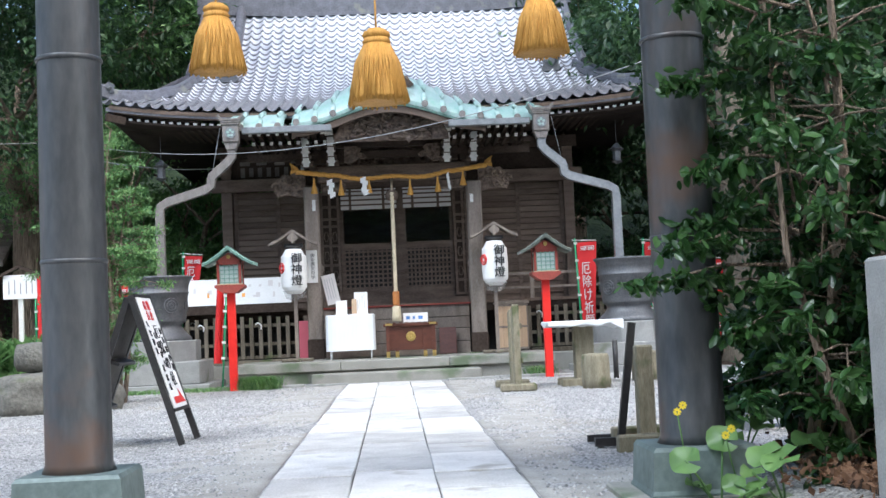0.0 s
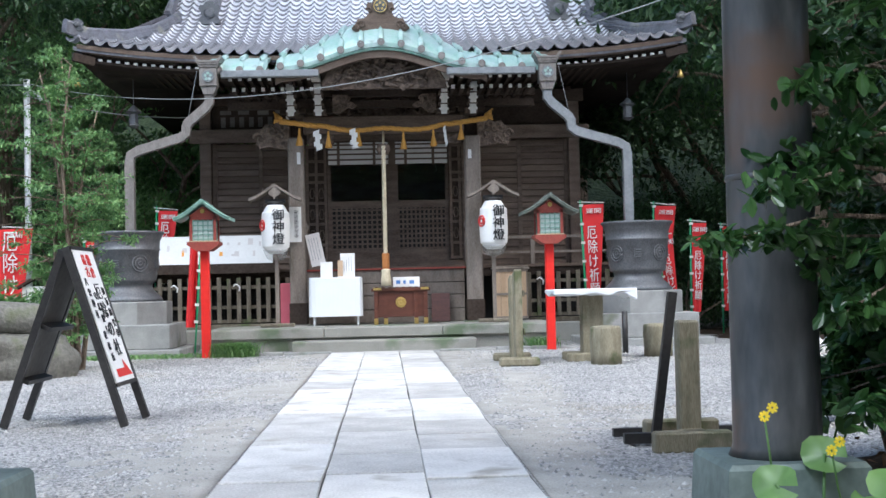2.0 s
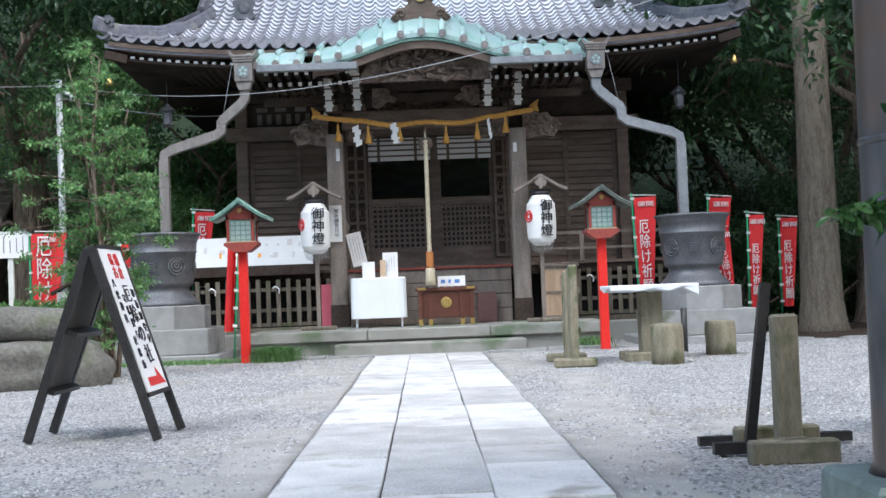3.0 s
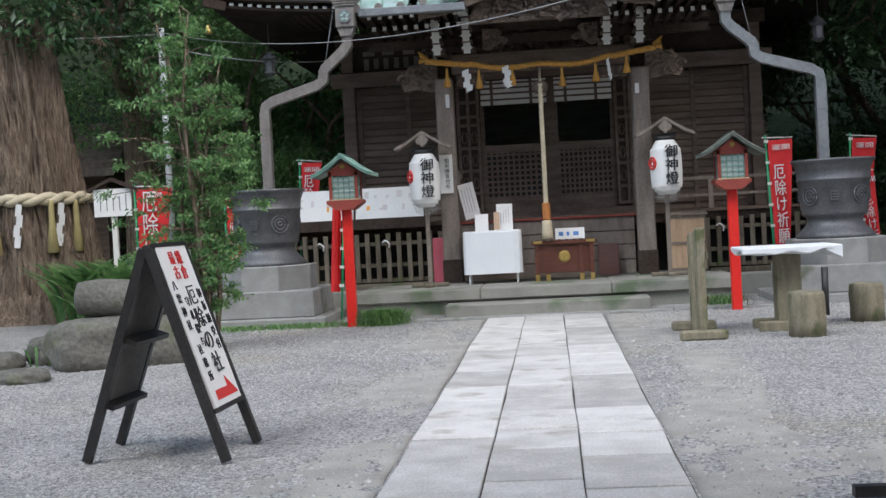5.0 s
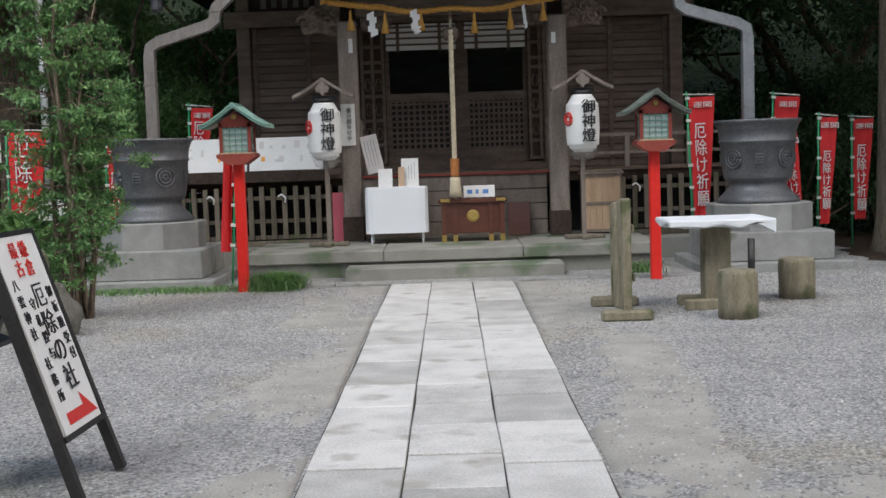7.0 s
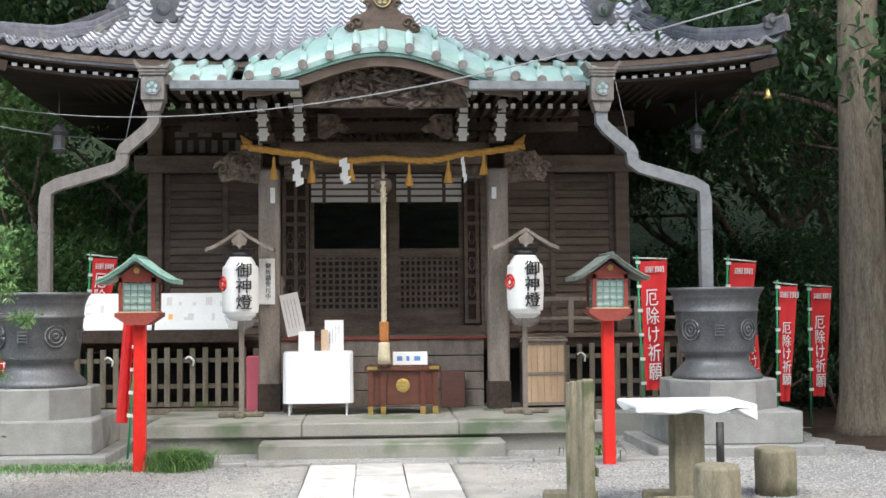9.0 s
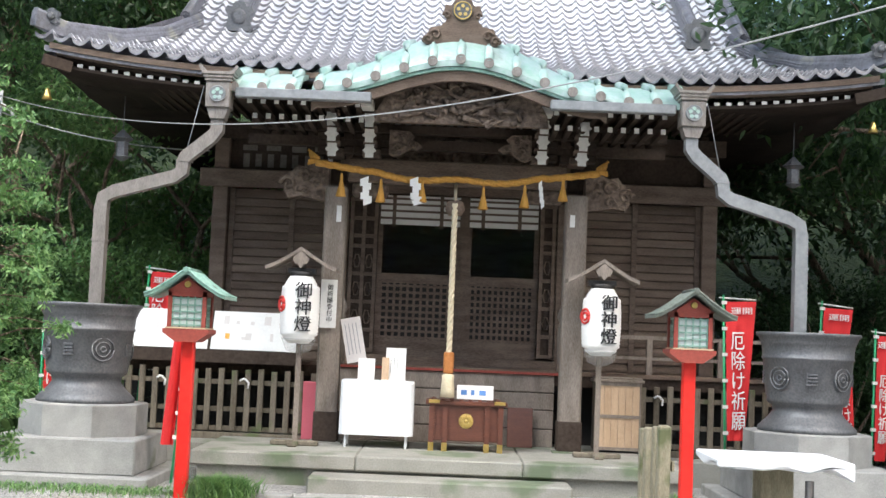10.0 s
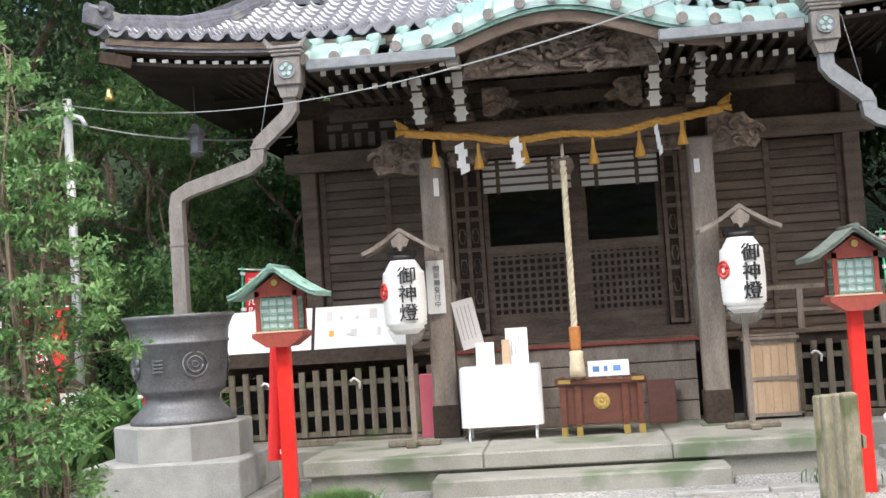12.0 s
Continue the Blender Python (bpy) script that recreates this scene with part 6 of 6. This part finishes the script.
# large round leaves and yellow flowers at the shrub's foot
rng = np.random.default_rng(31)
for x, y, n in ((1.58, 6.1, 4), (1.85, 5.95, 4), (2.3, 6.35, 5), (2.5, 5.9, 4), (2.75, 6.4, 4), (2.05, 7.4, 5)):
    e = thing("leopard_plant", "low plant with large round glossy green leaves", "plant", (x, y, ground_z(x, y)), group="leopard plants")
    for k in range(n):
        a = rng.uniform(0, 6.28)
        h, d, r = rng.uniform(0.08, 0.32), rng.uniform(0.05, 0.25), rng.uniform(0.055, 0.095)
        c = Vector((d * math.cos(a), d * math.sin(a), h))
        st = part("stalk", tube(bmesh.new(), [(0, 0, -0.03), c * 0.6, c], 0.006, 5), LEAFM, e)
        t = bmesh.new()
        mid = t.verts.new((0, 0, -0.015))
        ring = [t.verts.new((r * (1 + 0.12 * math.cos(2 * q)) * math.cos(q), r * (1 - (0.5 if i == 0 else 0)) * math.sin(q) if i else 0.0, 0.02 * math.sin(3 * q))) for i, q in enumerate(np.linspace(0.25, 6.03, 14))]
        for i in range(13):
            t.faces.new((mid, ring[i], ring[i + 1])).smooth = True
        t.transform(Matrix.Translation(c) @ pose(0, 0, 0, rng.uniform(10, 55), rng.uniform(-25, 25), rng.uniform(-60, 60)))
        part("leaf", t, LEAFM, st, fix=False)
for x, y, z in ((1.4, 6.15, 0.46), (1.62, 6.1, 0.34), (2.75, 5.9, 0.8)):
    e = thing("yellow_flower", "small yellow daisy flowers on a thin stem", "flower", (x, y, ground_z(x, y)), group="yellow flowers")
    part("stem", tube(bmesh.new(), [(0.1, 0.1, 0), (0.03, 0.03, z * 0.6), (0, 0, z)], 0.004, 5), LEAFM, e)
    for dx, dz in ((0, 0), (0.03, 0.03)):
        for k in range(8):
            a = k * 0.785
            t = bmesh.new()
            slab(t, [(0.004, -0.003), (0.018, -0.005), (0.021, 0.0), (0.018, 0.005), (0.004, 0.003)], -0.002, 0.002)
            t.transform(Matrix.Translation((dx, 0, z + dz)) @ pose(0, 0, 0, 0, math.degrees(a), 0))
            part("petal", t, FLAME, e)
tagged(leaves("leaf_litter", [(2.6, 6.3, 0.2), (2.2, 5.6, 0.16), (3.0, 7.2, 0.2)], [[0.9, 0.8, 0.05], [0.6, 0.7, 0.05], [0.8, 0.8, 0.05]], 1500, 0.06, LITTER, None, 33, 0.6, 0, 0.0), "scattered dry brown leaves on the soil", "leaf litter", kind="stuff")

# stones
for x, y, z, sx, sy, sz, sd, nm in ((-4.35, 16.4, 0.2, 0.8, 0.45, 0.33, 1, "garden_boulder"), (-5.3, 16.9, 0.1, 0.35, 0.3, 0.2, 2, "garden_boulder"), (-5.9, 16.4, 0.04, 0.4, 0.35, 0.12, 4, "garden_boulder"), (-5.0, 15.2, 0.02, 0.3, 0.25, 0.09, 5, "garden_boulder")):
    t = bmesh.new()
    bmesh.ops.create_icosphere(t, subdivisions=4, radius=1)
    for v in t.verts:
        n = v.co.copy()
        q = max(abs(n.x), abs(n.y), abs(n.z)) ** 0.45
        v.co = n / q * (1 + 0.16 * noise.noise(n * 1.6 + Vector((sd * 7, 0, 0))) + 0.05 * noise.noise(n * 5))
        v.co = Vector((v.co.x * sx, v.co.y * sy, v.co.z * sz))
    for f in t.faces:
        f.smooth = True
    o3 = solo(nm, t, ROCK, "rough grey-brown boulder at the forecourt edge", "boulder", "boulders")
    o3.matrix_basis = pose(x, y, z, 0, 0, sd * 25)
t = bmesh.new()
tube(t, [(-0.55, 0, 0), (-0.52, 0, 0), (-0.3, 0, 0.01), (0.3, 0, 0), (0.5, 0, 0), (0.54, 0, 0)], [0.1, 0.17, 0.2, 0.19, 0.15, 0.08], 16)
st = solo("stone_roller", t, ROCK, "rounded grey stone roller lying on the boulder", "stone roller")
st.matrix_basis = pose(-4.3, 16.35, 0.68, 0, 3, 12)

# notice boards and plants by the big tree
for x, y, z0, w, h in ((-6.45, 22.0, 1.86, 0.58, 0.42), (-5.75, 22.8, 0.95, 0.45, 0.3)):
    e = thing("notice_sign", "white roofed notice sign on a white post", "notice sign", (x, y, 0), group="notice signs")
    piece("post", -0.04, 0.04, 0, 0.06, 0, z0, mat=WHITEP, parent=e)
    piece("board", -w / 2, w / 2, -0.03, 0, z0 - h / 2, z0 + h / 2, mat=PAPER, parent=e)
    t = slab(bmesh.new(), [(-w / 2 - 0.08, z0 + h / 2 - 0.05), (0, z0 + h / 2 + 0.12), (w / 2 + 0.08, z0 + h / 2 - 0.05), (w / 2 + 0.08, z0 + h / 2), (0, z0 + h / 2 + 0.17), (-w / 2 - 0.08, z0 + h / 2)], -0.08, 0.06)
    part("cap", t, WOODD, e)
    for k in range(5):
        piece("text_line", w / 2 - 0.085 - 0.1 * k, w / 2 - 0.07 - 0.1 * k, -0.034, -0.031, z0 - h * 0.3, z0 + h * 0.3 - 0.03 * (k % 3), mat=GALV, parent=e)


def blades(name, label, x, y, n, length, width, mat, seed, spread):
    rng = np.random.default_rng(seed)
    t = bmesh.new()
    for k in range(n):
        a = rng.uniform(0, 6.28)
        bx, by = rng.normal(0, spread, 2)
        l = length * rng.uniform(0.6, 1.15)
        c, s = math.cos(a), math.sin(a)
        prev = None
        for i, u in enumerate((0, 0.3, 0.6, 0.85, 1)):
            w = width * (0.4 + 1.6 * u * (1 - u) * 1.6) * (0.15 if u == 1 else 1)
            d = l * 0.6 * u * u
            p = Vector((bx + d * c, by + d * s, l * (u - 0.35 * u * u)))
            cur = (t.verts.new(p + Vector((-s * w, c * w, 0))), t.verts.new(p + Vector((s * w, -c * w, 0))))
            if prev:
                t.faces.new((prev[0], prev[1], cur[1], cur[0])).smooth = True
            prev = cur
    me = bpy.data.meshes.new(name)
    t.to_mesh(me)
    t.free()
    o4 = link_mesh(name, me, mat)
    o4.matrix_basis = pose(x, y, ground_z(x, y))
    return tagged(o4, label, "plant", kind="stuff")


for k, (x, y) in enumerate(((-6.75, 22.3), (-6.2, 22.6), (-5.5, 23.4), (-6.95, 22.9), (-5.0, 23.9), (-6.45, 22.9))):
    blades("cast_iron_plants", "clump of broad arching green leaves", x, y, 150, 1.4, 0.055, LEAFL, 40 + k, 0.3)
blades("grass_tufts", "fine green grass tuft beside the lamp post", -2.14, 20.0, 1800, 0.3, 0.004, LEAFM, 50, 0.14)
blades("grass_tufts", "fine green grass tuft beside the lamp post", 2.35, 20.4, 200, 0.26, 0.006, LEAFM, 51, 0.14)
blades("grass_tufts", "spiky green grass clump near the boulders", -5.2, 16.6, 60, 0.4, 0.014, LEAFM, 52, 0.12)
for k in range(9):
    blades("low_moss_grass", "low green grass along the plinth edge", -4.9 + 0.32 * k, 20.05 + 0.06 * math.sin(k * 2), 160, 0.1, 0.006, LEAFL, 60 + k, 0.16)

# small hut behind the trees
e = thing("small_hut", "small plank hut with patched brown tiled roof", "hut", (-10.55, 29.4, 0.4))
piece("body", -1.9, 1.3, 0, 2.5, -0.4, 2.5, mat=WOODH, parent=e)
t = bmesh.new()
strip(t, [[(x, y, z) for x in (-2.3, 0, 1.7)] for y, z in ((-0.6, 2.35), (1.2, 3.5), (3.0, 2.35))], 0.12)
rf = part("roof", t, WOODG, e)
for k in range(7):
    piece("roof_batten", -2.3, 1.7, -0.6 + 0.27 * k, -0.57 + 0.27 * k, 2.36 + 0.172 * k, 2.39 + 0.172 * k, mat=WOODG, parent=rf)

# woods
tree("forked_tree", "tall tree with a forked dark trunk", -8.3, 29.0, 11.5, 0.42, LEAFD, 70, 24000, 0.17, 0.36, 3.2)
tree("old_tree", "tall old tree with a pale flared trunk", 6.35, 22.4, 15, 0.31, LEAFD, 71, 30000, 0.17, 0.42, 2.8, BARKP)
tree("old_tree", "tall old tree with a dark trunk", 8.4, 25.5, 12, 0.36, LEAFD, 72, 22000, 0.18, 0.35, 3.2)
tree("wood_tree", "evergreen tree behind the hall", -5.2, 28.5, 7.5, 0.22, LEAFL, 73, 22000, 0.13, 0.25, 2.6, clump=0.8)
tree("wood_tree", "evergreen tree behind the hall", -4.4, 33.0, 12, 0.3, LEAFD, 74, 24000, 0.17, 0.2, 3.4)
tree("wood_tree", "evergreen tree behind the hall", 7.6, 31.0, 9, 0.25, LEAFD, 75, 24000, 0.15, 0.2, 1.8)
# trees at negative y are unseen, added to darken what the windows reflect
for k, (x, y, h) in enumerate(((-15, 33, 12), (-9.5, 35, 14), (-16, 36, 13), (-5.5, 38, 14), (0, 36, 12), (5.5, 36, 13), (9.5, 31, 11), (12.5, 28, 12), (10.5, 37, 14), (15, 34, 13), (-19, 29, 12), (18, 28, 12), (-15.5, 27, 11), (-7, -9, 13), (-2.5, -13, 14), (6.5, -10, 13), (12, -4, 12), (-13, -2, 12), (17, 14, 13), (-18, 12, 13), (11.5, 21.5, 12), (9.8, 24.0, 11), (1.5, -16, 15), (-5, -17, 15), (9, -15, 14), (4, -21, 16), (-10, -14, 14), (-1, -22, 16))):
    tree("wood_tree", "dark evergreen tree of the wood and its added unseen surround", x, y, h, 0.3, (LEAFD, LEAFM, LEAFD)[k % 3], 80 + k, 17000, 0.21, 0.22, 4.0, clump=1.35)
# undergrowth
rng = np.random.default_rng(99)
for k, (x, y, s, mt) in enumerate(((-5.6, 25.8, 1.5, LEAFL), (-4.6, 27.0, 1.7, LEAFM), (-6.9, 31.2, 1.6, LEAFM), (-6.0, 30.5, 2.4, LEAFL), (3.3, 7.7, 0.7, LEAFG), (2.45, 7.5, 0.35, LEAFG), (3.4, 6.6, 0.8, LEAFG), (-3.9, 28.6, 1.8, LEAFM), (-7.8, 31.5, 2.6, LEAFM), (-12.8, 29.2, 1.5, LEAFD), (-12.6, 28.6, 1.9, LEAFM), (5.3, 26.5, 1.5, LEAFD), (5.6, 24.9, 1.1, LEAFD), (7.3, 25.8, 1.6, LEAFD), (9.2, 26.0, 1.7, LEAFD), (6.4, 30.0, 2.0, LEAFD), (6.6, 28.2, 1.8, LEAFD), (8.2, 27.8, 1.6, LEAFD), (10.5, 27.0, 1.8, LEAFD), (7.4, 31.0, 2.2, LEAFD), (-3.9, 31.5, 2.2, LEAFD), (4.4, 32.0, 2.2, LEAFD), (4.9, 24.9, 0.7, LEAFD), (12, 24, 1.6, LEAFD), (-11, 22, 1.2, LEAFM))):
    e = thing("understorey_bush", "dense dark evergreen bush at the wood's edge", "bush", (x, y, ground_z(x, y)))
    cen = [(rng.normal(0, s * 0.45), rng.normal(0, s * 0.4), abs(rng.normal(s * 0.75, s * 0.5)) + 0.25) for _ in range(22)]
    for c in cen[::3]:
        part("stem", tube(bmesh.new(), [(0, 0, -0.1), (c[0] * 0.4, c[1] * 0.4, c[2] * 0.5), c], [0.04, 0.025, 0.01], 5), BARK, e, fix=False)
    tagged(leaves("foliage", cen, [[s * 0.38, s * 0.38, s * 0.26]] * len(cen), 9000, 0.1, mt, e, 200 + k, 0.42, 0.3, 0.2), kind="stuff")

# ---- loose pebbles on the gravel ----
rng = np.random.default_rng(77)
n = 52000
px, py = rng.uniform(-6.5, 6.5, n), rng.uniform(5.5, 20.3, n)
keep = (abs(px) > 0.85) & ~((px > 1.6) & (py < 8.3))
px, py = px[keep], py[keep]
n = len(px)
s = rng.uniform(0.006, 0.017, n)
octa = np.array([[1, 0, 0], [0, 1, 0], [-1, 0, 0], [0, -1, 0], [0, 0, 0.8], [0, 0, -0.8]], float)
v = octa[None] * s[:, None, None] * rng.uniform(0.6, 1.3, (n, 6, 1))
ang = rng.uniform(0, 6.28, n)
vx = v[:, :, 0] * np.cos(ang)[:, None] - v[:, :, 1] * np.sin(ang)[:, None] + px[:, None]
vy = v[:, :, 0] * np.sin(ang)[:, None] + v[:, :, 1] * np.cos(ang)[:, None] + py[:, None]
v = np.stack([vx, vy, v[:, :, 2] - 0.012], 2).reshape(-1, 3)
base = np.arange(n)[:, None] * 6
f = np.concatenate([base + q for q in ([0, 1, 4], [1, 2, 4], [2, 3, 4], [3, 0, 4])], 0)
me = bpy.data.meshes.new("pebbles")
me.from_pydata(v.tolist(), [], f.tolist())
tagged(link_mesh("pebbles", me, PEBBLE), "loose grey pebbles over the forecourt gravel", "gravel", kind="stuff")

# ---- paving ----
rng = np.random.default_rng(3)
solo("joint_bed", box(bmesh.new(), -0.76, 0.76, -5.0, 20.02, -0.06, -0.004), BED, "dark dirt in the joints of the path", "path bed", kind="structure")
path = thing("stone_path", "pale granite slab path three stones wide", "path", (0, 8, 0), kind="structure")
for c, x0 in enumerate((-0.75, -0.25, 0.25)):
    y = 12.0
    jx = 0.004
    while y > -12.5:
        l = rng.uniform(0.6, 1.1)
        y0, y1 = y - l, y
        t = box(bmesh.new(), x0 + jx, x0 + 0.5 - jx, y0 + 0.013, y1 - 0.013, -0.09, 0.016 + rng.normal(0, 0.003), None, 0.005)
        for v in t.verts:
            v.co.x += 0.012 * noise.noise((v.co.x * 3, v.co.y * 2, c))
            v.co.y += 0.012 * noise.noise((v.co.x * 3, v.co.y * 2, c + 9))
        part("paving_stone", t, PAVE, path)
        y = y0
# roof tiles nearest the eave
for j, m in TILE_AT:
    if j < 6:
        link_mesh("tile", tile_me, TILE, roof, H @ m)
